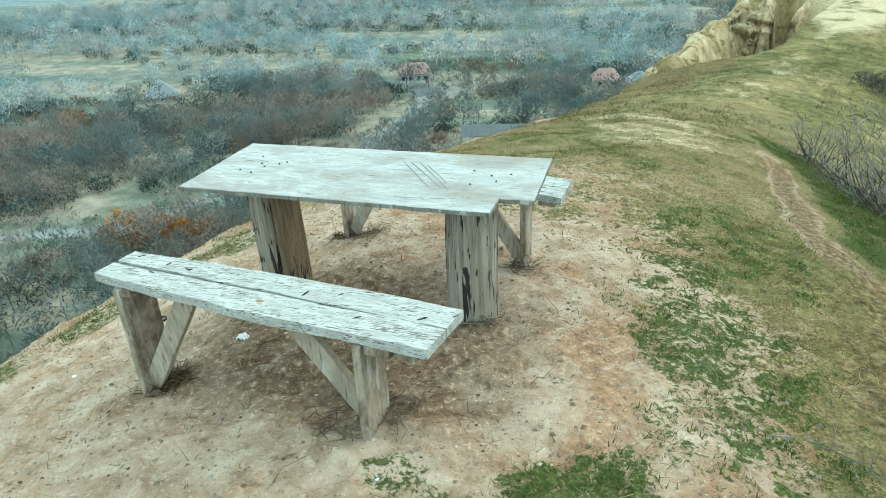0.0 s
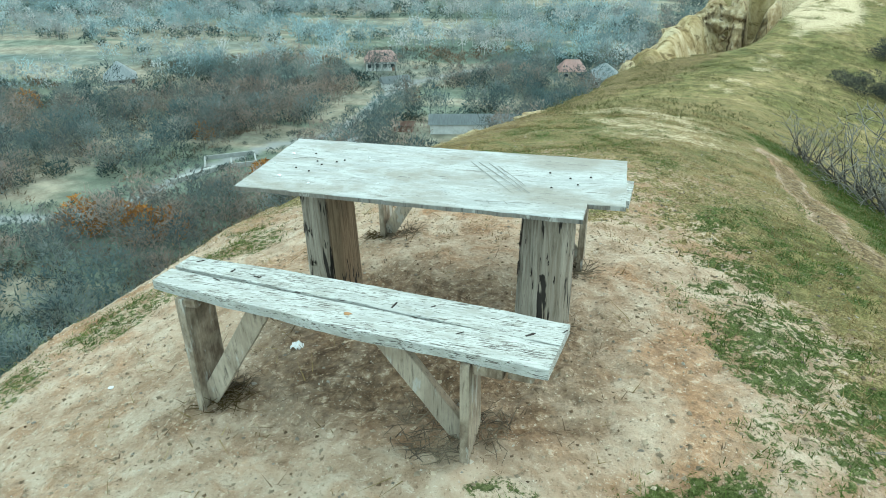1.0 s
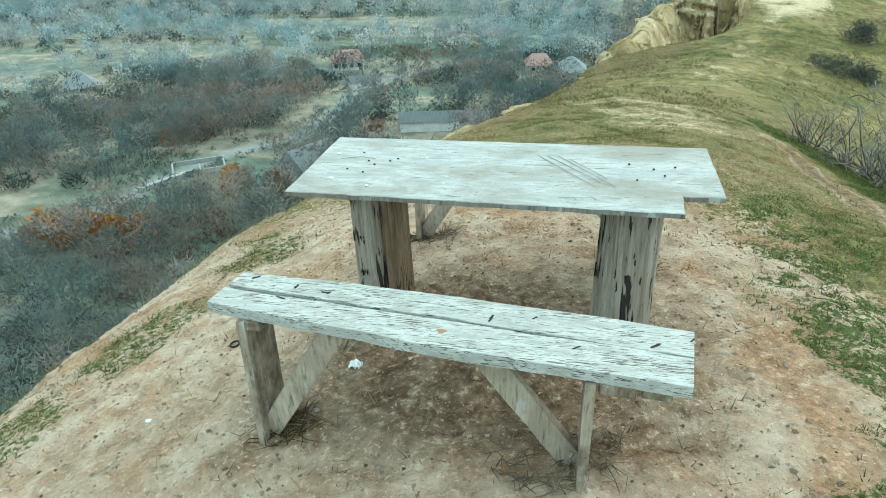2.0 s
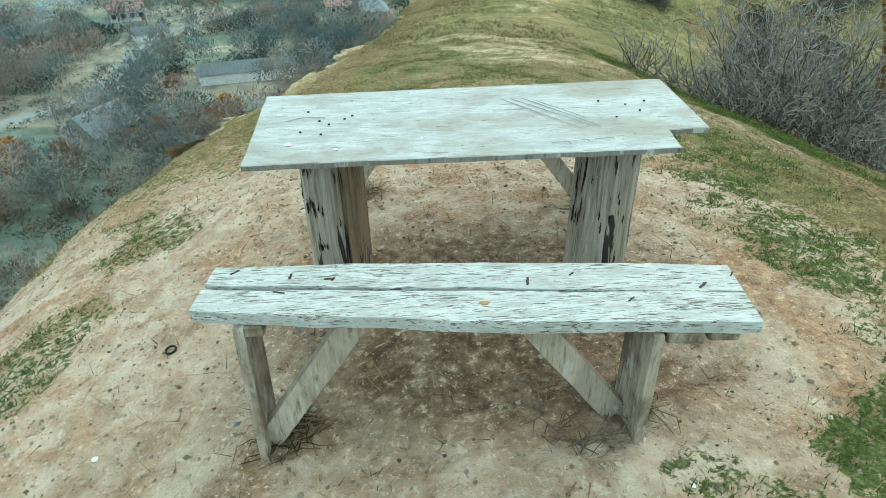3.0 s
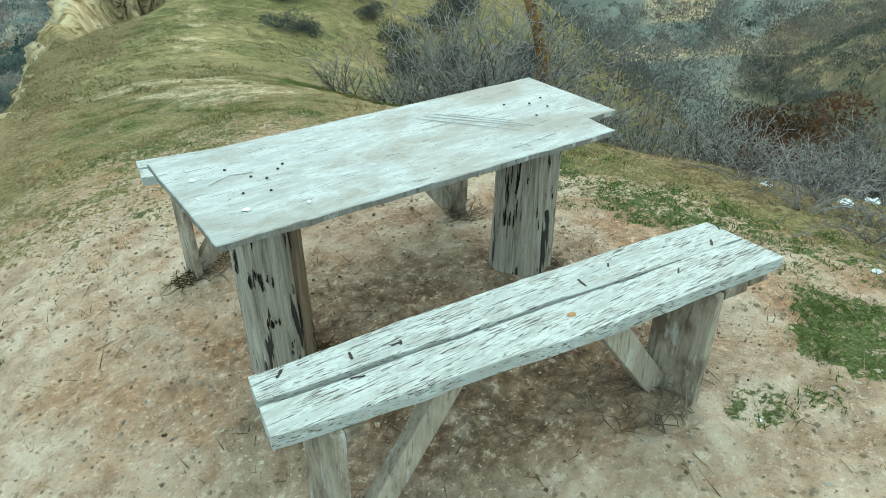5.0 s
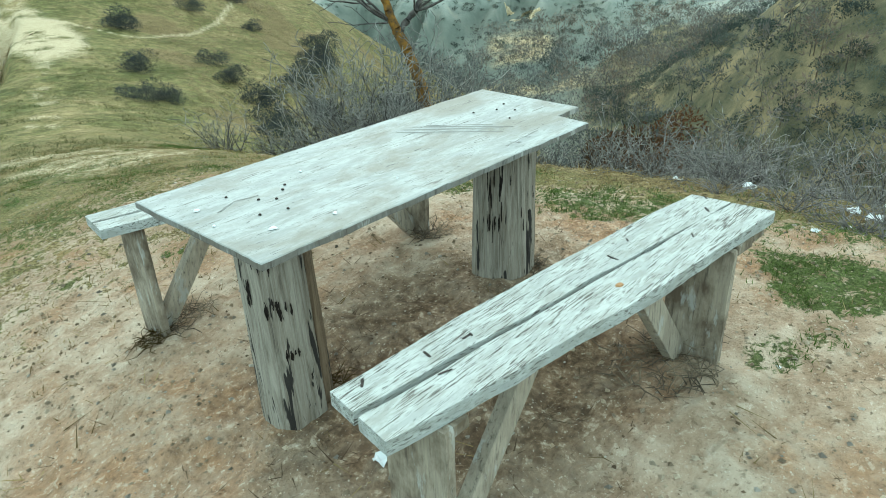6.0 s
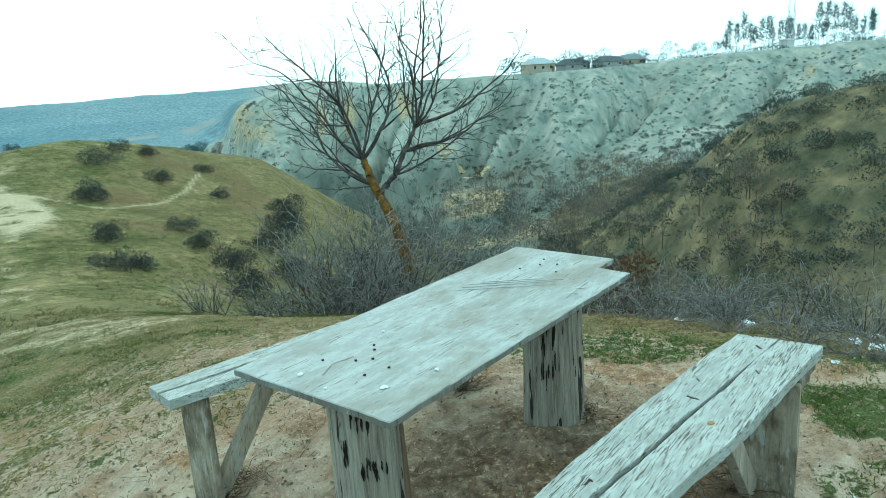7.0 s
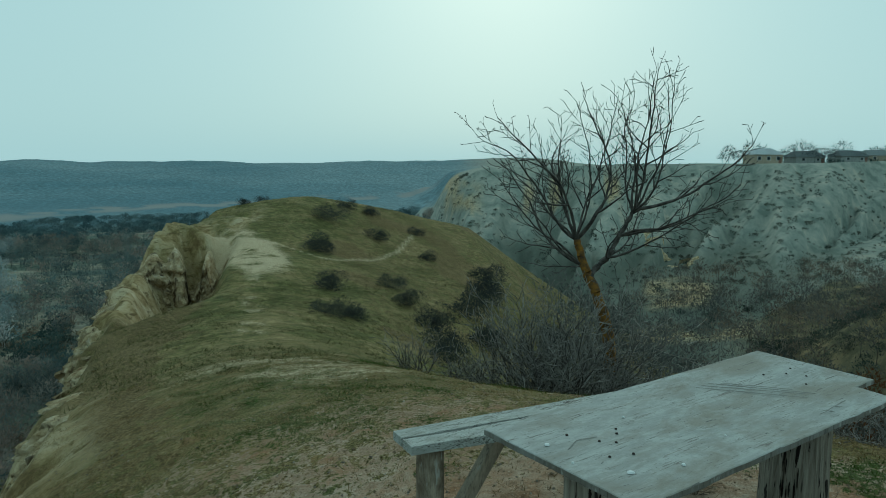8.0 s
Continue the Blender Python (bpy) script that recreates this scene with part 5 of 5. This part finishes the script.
def footing():
    """Low roofless walls of an unfinished building."""
    t = thing("unfinished_building", "roofless low walls of a pale unfinished building", "building", (-72.5, 107.4, ground_z(-72.5, 107.4) - 0.2))
    t.rotation_euler = (0, 0, radians(33))
    for x0, x1, y0, y1 in ((-4.6, 4.6, -3.2, -2.9), (-4.6, 4.6, 2.9, 3.2), (-4.9, -4.6, -3.2, 3.2), (4.6, 4.9, -3.2, 3.2), (0.0, 0.3, -2.9, 0.6)):
        part("wall", box(x0, x1, y0, y1, 0, 1.1), M_BLOCK, t)
    return t


footing()
retaining = part("low_wall", box(-4.5, 4.5, -0.5, 0.5, 0, 1.0), M_BLOCK)
retaining.matrix_basis = Matrix.LocRotScale((-75.0, 99.0, ground_z(-75, 99) - 0.1), Euler((0, 0, radians(62))), None)
tagged(retaining, "pale low concrete wall beside the lane", "wall")


def brow(az):
    """How far away the edge of the plateau lies in a direction."""
    d = np.arange(150, 420, 1.0)
    x, y = polar(np.full(d.shape, az), d)
    z = land(x, y)[0]
    level = z[-1]
    return float(d[np.argmax(z > level - 1.2)])


def on_plateau(az, deep):
    d = brow(az) + deep
    x, y = polar(np.array([az]), np.array([d]))
    return float(x[0]), float(y[0])


x, y = on_plateau(59.8, 9)
house("house", "cream house with a pale hipped roof on the bluff", x, y, -30, 9, 7, 3.0, 1.9, M_CREAM, M_ROOF_PALE, 0.45, 3, sink=0.2)
for az, label, wall, roof in ((62.6, "low dark-roofed house on the bluff", M_BLOCK, M_ROOF_GREY), (65.4, "dark-roofed house behind a fence", M_BLOCK, M_ROOF_GREY), (67.0, "cream house with a dull tin roof on the bluff", M_CREAM, M_ROOF_DULL)):
    x, y = on_plateau(az, 14)
    house("house", label, x, y, -25, 10, 6, 2.2, 1.8, wall, roof, 0.3, 2, sink=0.2)
x, y = on_plateau(78.1, 10)
house("shed", "white box-shaped hut below the mast", x, y, -12, 6, 3, 3.4, 0.3, M_PLASTER, M_PLASTER, 0, 0, False)


def mast():
    x, y = on_plateau(78.3, 22)
    z = ground_z(x, y)
    t = thing("lattice_mast", "tall grey steel lattice radio mast", "mast", (x, y, z))
    tall, wide = 40.0, 1.25
    legs = [Vector((sx * wide, sy * wide, 0)) for sx in (-1, 1) for sy in (-1, 1)]
    for p in legs:
        v, f = tubes([(*p, p.x * 0.55, p.y * 0.55, tall, 0.09, 0.07)], 5)
        mesh_of("leg", v, f, M_STEEL, t)
    segs = []
    bays = 20
    for k in range(bays):
        z0, z1 = tall * k / bays, tall * (k + 1) / bays
        s0, s1 = 1 - 0.45 * k / bays, 1 - 0.45 * (k + 1) / bays
        for i, j in ((0, 1), (1, 3), (3, 2), (2, 0)):
            a, b = legs[i], legs[j]
            segs.append((a.x * s0, a.y * s0, z0, b.x * s1, b.y * s1, z1, 0.045, 0.045))
            segs.append((a.x * s1, a.y * s1, z1, b.x * s1, b.y * s1, z1, 0.04, 0.04))
    v, f = tubes(segs, 4)
    mesh_of("lattice", v, f, M_STEEL, t)
    for k, a in enumerate((0.3, 2.4, 4.5)):
        part("antenna", box(math.cos(a) * 1.0 - 0.2, math.cos(a) * 1.0 + 0.2, math.sin(a) * 1.0 - 0.2, math.sin(a) * 1.0 + 0.2, tall - 3.0, tall - 0.4), M_PLASTER, t)


mast()


def plateau_trees():
    rng = random.Random(61)
    round_trees = [bare_tree(random.Random(s), h, w, 200, 0.13) for s, h, w in ((31, 8, 7), (32, 6, 6), (33, 7, 5))]
    poplars = [bare_tree(random.Random(s), h, 1.9, 240, 0.14) for s, h in ((41, 20), (42, 14), (43, 17))]
    low = [clump(random.Random(s), 60, 2.2, 1.8, 1.0, 0.3, 0.5) for s in (51, 52)]
    spots, tall, hedge = [], [], []
    for az in np.arange(57.0, 92.0, 0.42):
        x, y = on_plateau(az, rng.uniform(10, 45))
        if rng.random() < 0.75:
            spots.append((x, y, ground_z(x, y)))
        x, y = on_plateau(az, rng.uniform(6, 14))
        if az > 64:
            hedge.append((x, y, ground_z(x, y) - 0.2))
    for az in np.arange(74.0, 84.0, 0.4):
        x, y = on_plateau(az + rng.gauss(0, 0.1), rng.uniform(25, 40))
        tall.append((x, y, ground_z(x, y)))
    scatter("plateau_trees", round_trees, spots, [rng.uniform(0.6, 1.1) for _ in spots], M_POPLAR, "leafless grey trees round the houses on the bluff", "trees", rng)
    scatter("poplar_row", poplars, tall, [rng.uniform(0.7, 1.1) for _ in tall], M_POPLAR, "row of tall leafless poplars on the bluff", "trees", rng)
    scatter("hedge", low, hedge, [rng.uniform(0.5, 0.95) for _ in hedge], M_COPSE, "dark hedge along the edge of the bluff", "hedge", rng)


plateau_trees()


def autumn_trees():
    rng = random.Random(71)
    crown = [clump(random.Random(s), 260, 2.2, 4.0, 0.7, 0.32, 0.3) for s in (61, 62)]
    spots = [(-70.5, 76), (-73, 77), (-77, 74), (-80, 75.5), (-64, 76), (-67, 74), (-85, 118), (-40, 108), (-36, 110), (-33, 112), (-43, 104), (-30, 115), (-61, 100), (-59, 97), (-140, 128), (-52, 98)]
    pts = [(x, y, ground_z(x, y)) for x, y in spots]
    scatter("autumn_trees", crown, pts, [rng.uniform(0.9, 1.5) for _ in pts], M_RUST, "trees with rusty orange leaves below the ridge", "trees", rng)
    small = [clump(random.Random(s), 320, 1.1, 2.2, 0.2, 0.09, 0.4) for s in (63, 64)]
    pts = []
    for _ in range(22):
        az, d = rng.uniform(60.5, 68), rng.uniform(44, 56)
        x, y = polar(np.array([az]), np.array([d]))
        pts.append((float(x[0]), float(y[0]), ground_z(float(x[0]), float(y[0])) - 0.1))
    scatter("rusty_scrub", small, pts, [rng.uniform(1.3, 2.0) for _ in pts], M_BROWN, "rusty-leaved bushes in the ravine", "scrub", rng)


autumn_trees()


# ---- pale rock of the cliff ----
def rock_material():
    n = Nodes("pale_sandstone", 0.95)
    tone = n.noise(n.coords((1, 1, 1.4)), 2.2, 9.0, 0.72)
    colour = n.ramp(tone, (0.36, (0.26, 0.17, 0.085)), (0.45, (0.44, 0.33, 0.18)), (0.55, (0.57, 0.455, 0.285)), (0.66, (0.66, 0.57, 0.41)))
    crevice = n.noise(n.coords((3.0, 3.0, 0.7)), 1.0, 5.0, 0.65)
    # crevice shade painted in: the colour darkens in the bump's lows
    colour = n.mix(n.ramp(crevice, (0.37, 0.85), (0.45, 0.0)), colour, (0.07, 0.042, 0.02))
    soil = n.noise(n.coords(), 1.3, 8.0, 0.7)
    colour = n.mix(n.ramp(soil, (0.54, 0.0), (0.64, 0.55)), colour, (0.20, 0.135, 0.065))
    return n.done(colour, n.math("ADD", tone, crevice), 1.0, 0.25)


M_ROCK = rock_material()


def rock_face(name, path, height, parent, seed, inset=0.5, foot=1.5, grain=1.0):
    """A fluted, ledged wall of soft rock along a path, falling away on the path's left-hand side."""
    pts = np.array(path, float)
    run = np.concatenate([[0], np.cumsum(np.hypot(*np.diff(pts, axis=0).T))])
    cols = max(12, int(run[-1] / (0.09 * grain)))
    sx = np.linspace(0, run[-1], cols)
    k = max(3, cols // 12)
    pad = np.ones(2 * k + 1) / (2 * k + 1)
    px, py = [np.convolve(np.pad(np.interp(sx, run, pts[:, i]), k, mode="reflect", reflect_type="odd"), pad, "valid") for i in (0, 1)]
    tx, ty = np.gradient(px), np.gradient(py)
    ln = np.hypot(tx, ty)
    nx, ny = -ty / ln, tx / ln
    top = land(px - nx * inset, py - ny * inset)[0] - grain * (0.05 + 0.45 * np.clip(fbm(sx / grain * 0.8, sx * 0, seed + 11, 4) + 0.15, 0, 1))
    low = np.maximum(land(px + nx * foot, py + ny * foot)[0] - 0.25 * grain, top - height)
    ends = np.clip(np.minimum(sx, run[-1] - sx) / (0.12 * run[-1]), 0, 1) ** 0.6
    low = top - (top - low) * (0.25 + 0.75 * ends)
    rows = 44
    v = np.linspace(0, 1, rows)[:, None]
    z = top[None] - (top - low)[None] * v
    s = np.broadcast_to(sx[None], z.shape) / grain
    h = z / grain
    flute = np.abs(fbm(s * 1.1 + 0.3 * fbm(s * 0.4, h * 0.8, seed + 5, 2), h * 0.14, seed, 4))
    crack = np.abs(fbm(s * 3.2, h * 0.5, seed + 9, 3))
    ledge = fbm(s * 0.6, h * 2.6 + 0.3 * fbm(s * 0.6, h * 0, seed + 7, 2), seed + 3, 3)
    amp = step(0, 0.22, v) * (0.4 + 0.6 * ends[None]) * grain
    out = -inset * (1 - step(0, 0.2, v)) + foot * 0.7 * v ** 1.4 + amp * (0.1 + 1.5 * flute + 0.5 * crack + 0.3 * np.round(ledge * 3) / 3 + 0.15 * ledge
           + 0.30 * np.abs(fbm(s * 4.0, h * 3.0, seed + 15, 4)) + 0.16 * np.round(2.5 * fbm(s * 2.6, h * 3.4, seed + 17, 2)) / 2.5)
    xyz = np.stack([px[None] + nx[None] * out, py[None] + ny[None] * out, z], -1).reshape(-1, 3)
    i, j = np.meshgrid(np.arange(rows - 1), np.arange(cols - 1), indexing="ij")
    a = i * cols + j
    quads = np.stack([a, a + cols, a + cols + 1, a + 1], -1).reshape(-1, 4)
    return mesh_of(name, xyz, quads, M_ROCK, parent)


def cliff_rocks():
    t = thing("cliff_rocks", "pale fluted sandstone cliff under the ridge's brink", "rock", kind="structure")
    rock_face("upper_face", ((8.6, 30.6), (7.6, 31.5), (6.4, 32.1), (5.2, 32.2), (4.0, 32.2), (3.0, 33.0), (2.6, 35.5)), 4.0, t, 3, 0.7, 1.0)

    def brink(y, off):
        return float(CREST_X(y)) - float(RIM_W(y)) - off, y

    rock_face("brink_face", [brink(y, 0.1) for y in (16.5, 19, 21.5, 24, 26.5, 29, 31.5)], 5.0, t, 13, 0.3, 1.4)
    rock_face("near_brink_face", [brink(y, 0.0) for y in (4.2, 5.4, 6.6, 7.8, 9.0, 10.2, 11.4, 12.6)], 0.9, t, 23, 0.0, 0.7, 0.35)


cliff_rocks()


def bluff_rocks():
    """Cream rock faces standing out of the slopes across the ravine."""
    t = thing("bluff_rocks", "cream rock faces in the scrubby slopes across the ravine", "rock", kind="structure")
    for n, (az, d, across, tall, lean) in enumerate(((53.4, 172, 5.0, 8.0, 6.0), (55.0, 160, 4.0, 6.0, 4.0), (50.5, 122, 6.0, 2.2, 1.0), (56.5, 118, 5.0, 3.0, 2.0), (75.0, 64, 1.2, 1.4, 0.6))):
        half = math.degrees(across / d)
        path = []
        for f in (1.0, 0.6, 0.2, -0.2, -0.6, -1.0):
            x, y = polar(np.array([az + half * f]), np.array([d - lean * f]))
            path.append((float(x[0]), float(y[0])))
        rock_face("face", path, tall, t, 40 + n, 0.12 * tall, 0.4 * tall, max(0.5, tall / 3.5))


bluff_rocks()


# ---- grass, stones and litter on the ridge top ----
def field_points(rng, count, box4, weight):
    x0, x1, y0, y1 = box4
    x = np.array([rng.uniform(x0, x1) for _ in range(count)])
    y = np.array([rng.uniform(y0, y1) for _ in range(count)])
    z, kinds = land(x, y)
    ok = np.array([rng.random() for _ in range(count)]) < weight(x, y, kinds)
    return list(zip(x[ok], y[ok], z[ok]))


def tuft(seed, n, tall, width, lean=0.5, spread=0.025):
    rng = random.Random(seed)
    tri = []
    for _ in range(n):
        a = rng.uniform(0, 2 * math.pi)
        c = np.array([rng.gauss(0, spread), rng.gauss(0, spread), -0.004])
        d = np.array([math.cos(a) * lean * rng.random() * 1.6, math.sin(a) * lean * rng.random() * 1.6, rng.uniform(0.5, 1.0)])
        s = np.array([-math.sin(a), math.cos(a), 0]) * width / 2
        tri.append([c - s, c + s, c + d * tall * rng.uniform(0.5, 1.2)])
    return np.array(tri)


def ground_cover():
    rng = random.Random(81)
    blades = [tuft(s, 14, 0.026, 0.005, 1.2, 0.034) for s in range(5)]
    stalks = [tuft(10 + s, 8, 0.03, 0.005, 1.6, 0.04) for s in range(5)]
    g = field_points(rng, 40000, (-3.2, 4.5, -2.6, 9.0), lambda x, y, k: np.clip(k["green"] * 1.6 - 0.45, 0, 1))
    scatter("green_grass", blades, g, [rng.uniform(0.5, 1.25) for _ in g], M_GREEN, "short fresh green grass in patches", "grass", rng)
    d = field_points(rng, 30000, (-3.6, 4.2, -2.6, 10.0), lambda x, y, k: 0.55 * k["dry"] * (fbm(x * 2.2, y * 2.2, 91, 3) > -0.15) + 0.01)
    scatter("dry_grass", stalks, d, [rng.uniform(0.5, 1.2) for _ in d], M_STRAW, "short dry yellow grass on the ridge", "grass", rng)
    turf = [tuft(20 + s, 7, 0.065, 0.018, 1.4, 0.10) for s in range(5)]
    r = field_points(rng, 34000, (-3.0, 24.0, 8.0, 42.0), lambda x, y, k: np.clip(k["dry"], 0, 1) * (1 - k["sand"]) * (1 - k["pale"]) * (fbm(x * 0.7, y * 0.7, 92, 4) > -0.2))
    scatter("ridge_turf", turf, r, [rng.uniform(0.5, 1.2) for _ in r], M_TURF, "short olive and straw-coloured turf along the ridge", "grass", rng)
    # stones
    forms = []
    for s in range(4):
        r = random.Random(100 + s)
        v = [np.array(p) * r.uniform(0.6, 1.5) for p in ((1, 0, 0), (0, 1, 0), (-1, 0, 0), (0, -1, 0), (0, 0, 0.7), (0, 0, -0.7))]
        forms.append(np.array([[v[i], v[(i + 1) % 4], v[4]] for i in range(4)] + [[v[(i + 1) % 4], v[i], v[5]] for i in range(4)]))
    p = field_points(rng, 5200, (-3.2, 3.6, -2.3, 6.0), lambda x, y, k: 0.7 + 0 * x)
    scatter("pebbles", forms, p, [0.003 + 0.011 * rng.random() ** 3 for _ in p], M_STONE, "small pale pebbles and clods on the ground", "pebbles", rng)
    p = field_points(rng, 9000, (-3.0, 2.6, -2.4, 3.0), lambda x, y, k: np.clip(0.35 + k["soil_shade"] - 0.4 * k["dry"], 0.15, 1))
    scatter("clods", forms, p, [0.0025 + 0.007 * rng.random() ** 4 for _ in p], M_CLOD, "crumbs of brown earth on the ground", "clods", rng)
    p = field_points(rng, 11000, (-3.0, 2.6, -2.4, 3.0), lambda x, y, k: np.clip(1 - 0.6 * k["dry"], 0.2, 1) * (1 - 0.6 * k["soil_shade"]))
    scatter("pale_clods", forms, p, [0.004 + 0.010 * rng.random() ** 3 for _ in p], M_CLOD_PALE, "crumbs of dry tan earth on the ground", "clods", rng)
    bits = [tuft(220 + s, 3, 0.026, 0.005, 3.0, 0.012) for s in range(4)]
    p = field_points(rng, 2400, (-1.6, 1.7, -1.7, 1.4), lambda x, y, k: np.clip(k["soil_shade"], 0.05, 1))
    scatter("twig_bits", bits, [(a, b, c + 0.005) for a, b, c in p], [rng.uniform(0.4, 1.2) for _ in p], M_CLOD, "dark broken twigs and roots on brown earth", "twigs", rng)
    sticks = [tuft(200 + s, 2, 0.04, 0.006, 5.0, 0.02) for s in range(4)]
    p = field_points(rng, 2600, (-2.6, 3.6, -2.3, 5.0), lambda x, y, k: np.clip(0.15 + 0.4 * k["dry"], 0, 0.6))
    scatter("straw_bits", sticks, [(a, b, c + 0.004) for a, b, c in p], [rng.uniform(0.4, 1.1) for _ in p], M_STRAW, "scattered bits of straw and twigs", "straw", rng)


ground_cover()


M_ROOT = twig_material("dark_root", (0.05, 0.035, 0.023), (0.22, 0.17, 0.115))


def root_tufts():
    """Matted dry stalks round the feet of the benches and the logs."""
    spots = [(0.30, -0.99, 0.19), (0.47, -0.92, 0.11), (-0.72, -0.88, 0.11), (-0.75, -0.8, 0.08), (-0.5, 0.98, 0.12), (-0.67, 0.98, 0.08), (0.72, 0.56, 0.09), (0.66, -0.2, 0.07), (-0.44, -0.02, 0.06)]
    for n, (x, y, r) in enumerate(spots):
        rng = random.Random(300 + n)
        segs = []
        for _ in range(int(600 * r)):
            a, q = rng.uniform(0, 6.28), r * math.sqrt(rng.random())
            p = Vector((q * math.cos(a), q * math.sin(a), 0.006))
            d = Vector((rng.gauss(0, 1), rng.gauss(0, 1), abs(rng.gauss(0.2, 0.4)))).normalized()
            m = p + d * rng.uniform(0.03, 0.08)
            e = m + (d + Vector((rng.gauss(0, 0.6), rng.gauss(0, 0.6), -0.5))).normalized() * rng.uniform(0.02, 0.07)
            e.z = max(e.z, 0.006)
            segs += [(*p, *m, 0.0026, 0.002), (*m, *e, 0.002, 0.001)]
        v, f = tubes(segs, 3)
        v[:, 2] += land(v[:, 0] + x, v[:, 1] + y)[0] - ground_z(x, y)
        ob = mesh_of("dry_root_tuft", v, f, M_STRAW if n % 3 == 2 else M_ROOT)
        ob.location = (x, y, ground_z(x, y))
        tagged(ob, "matted tuft of dry grey stalks and roots", "tuft", "tufts at the feet")


root_tufts()

def litter():
    spots = [(-0.582, -0.453, 0.034), (5.2, 0.25, 0.08), (3.3, 0.3, 0.05), (5.0, -1.2, 0.09), (4.6, -1.0, 0.06), (4.9, -1.55, 0.07), (3.5, -0.2, 0.06), (2.9, -1.15, 0.06), (3.05, -1.0, 0.045), (2.6, -1.3, 0.035), (1.9, -1.04, 0.025), (2.35, -1.1, 0.03), (0.55, -1.3, 0.012), (-1.5, -0.75, 0.014)]
    for n, (x, y, s) in enumerate(spots):
        bm = bmesh.new()
        bmesh.ops.create_grid(bm, x_segments=5, y_segments=5, size=1.0)
        for v in bm.verts:
            p = v.co * 1.7 + Vector((n * 3.1, 0, 0))
            v.co.z = 0.75 + 0.7 * noise.noise(p)
            v.co.x += 0.35 * noise.noise(p + Vector((5, 0, 0)))
            v.co.y += 0.35 * noise.noise(p + Vector((0, 9, 0)))
            v.co *= s * (1 - 0.25 * (v.co.x**2 + v.co.y**2) / 2)
        low = min(v.co.z for v in bm.verts)
        for v in bm.verts:
            v.co.z -= low
        bmesh.ops.solidify(bm, geom=bm.faces[:], thickness=0.0015)
        ob = part("paper_scrap", bm, M_PAPER)
        ob.location = (x, y, ground_z(x, y))
        tagged(ob, "crumpled scrap of white paper on the ground", "litter", "litter")


litter()


def rusty_ring():
    """A small bent ring of rusty iron lying on the earth."""
    bm = bmesh.new()
    n, m = 20, 6
    rings = []
    for i in range(n):
        a = 2 * math.pi * i / n
        r = 0.021 + 0.002 * math.sin(2 * a)
        rings.append([bm.verts.new(((r + 0.005 * math.cos(b)) * math.cos(a), (r + 0.005 * math.cos(b)) * math.sin(a), 0.007 + 0.006 * math.sin(b) + 0.004 * math.sin(a))) for b in (2 * math.pi * k / m for k in range(m))])
    for i in range(n):
        for k in range(m):
            bm.faces.new((rings[i][k], rings[(i + 1) % n][k], rings[(i + 1) % n][(k + 1) % m], rings[i][(k + 1) % m]))
    ob = part("iron_ring", bm, M_NAIL)
    ob.location = (-1.35, -0.185, ground_z(-1.35, -0.185))
    tagged(ob, "small rusty iron ring lying on bare earth", "ring")


rusty_ring()
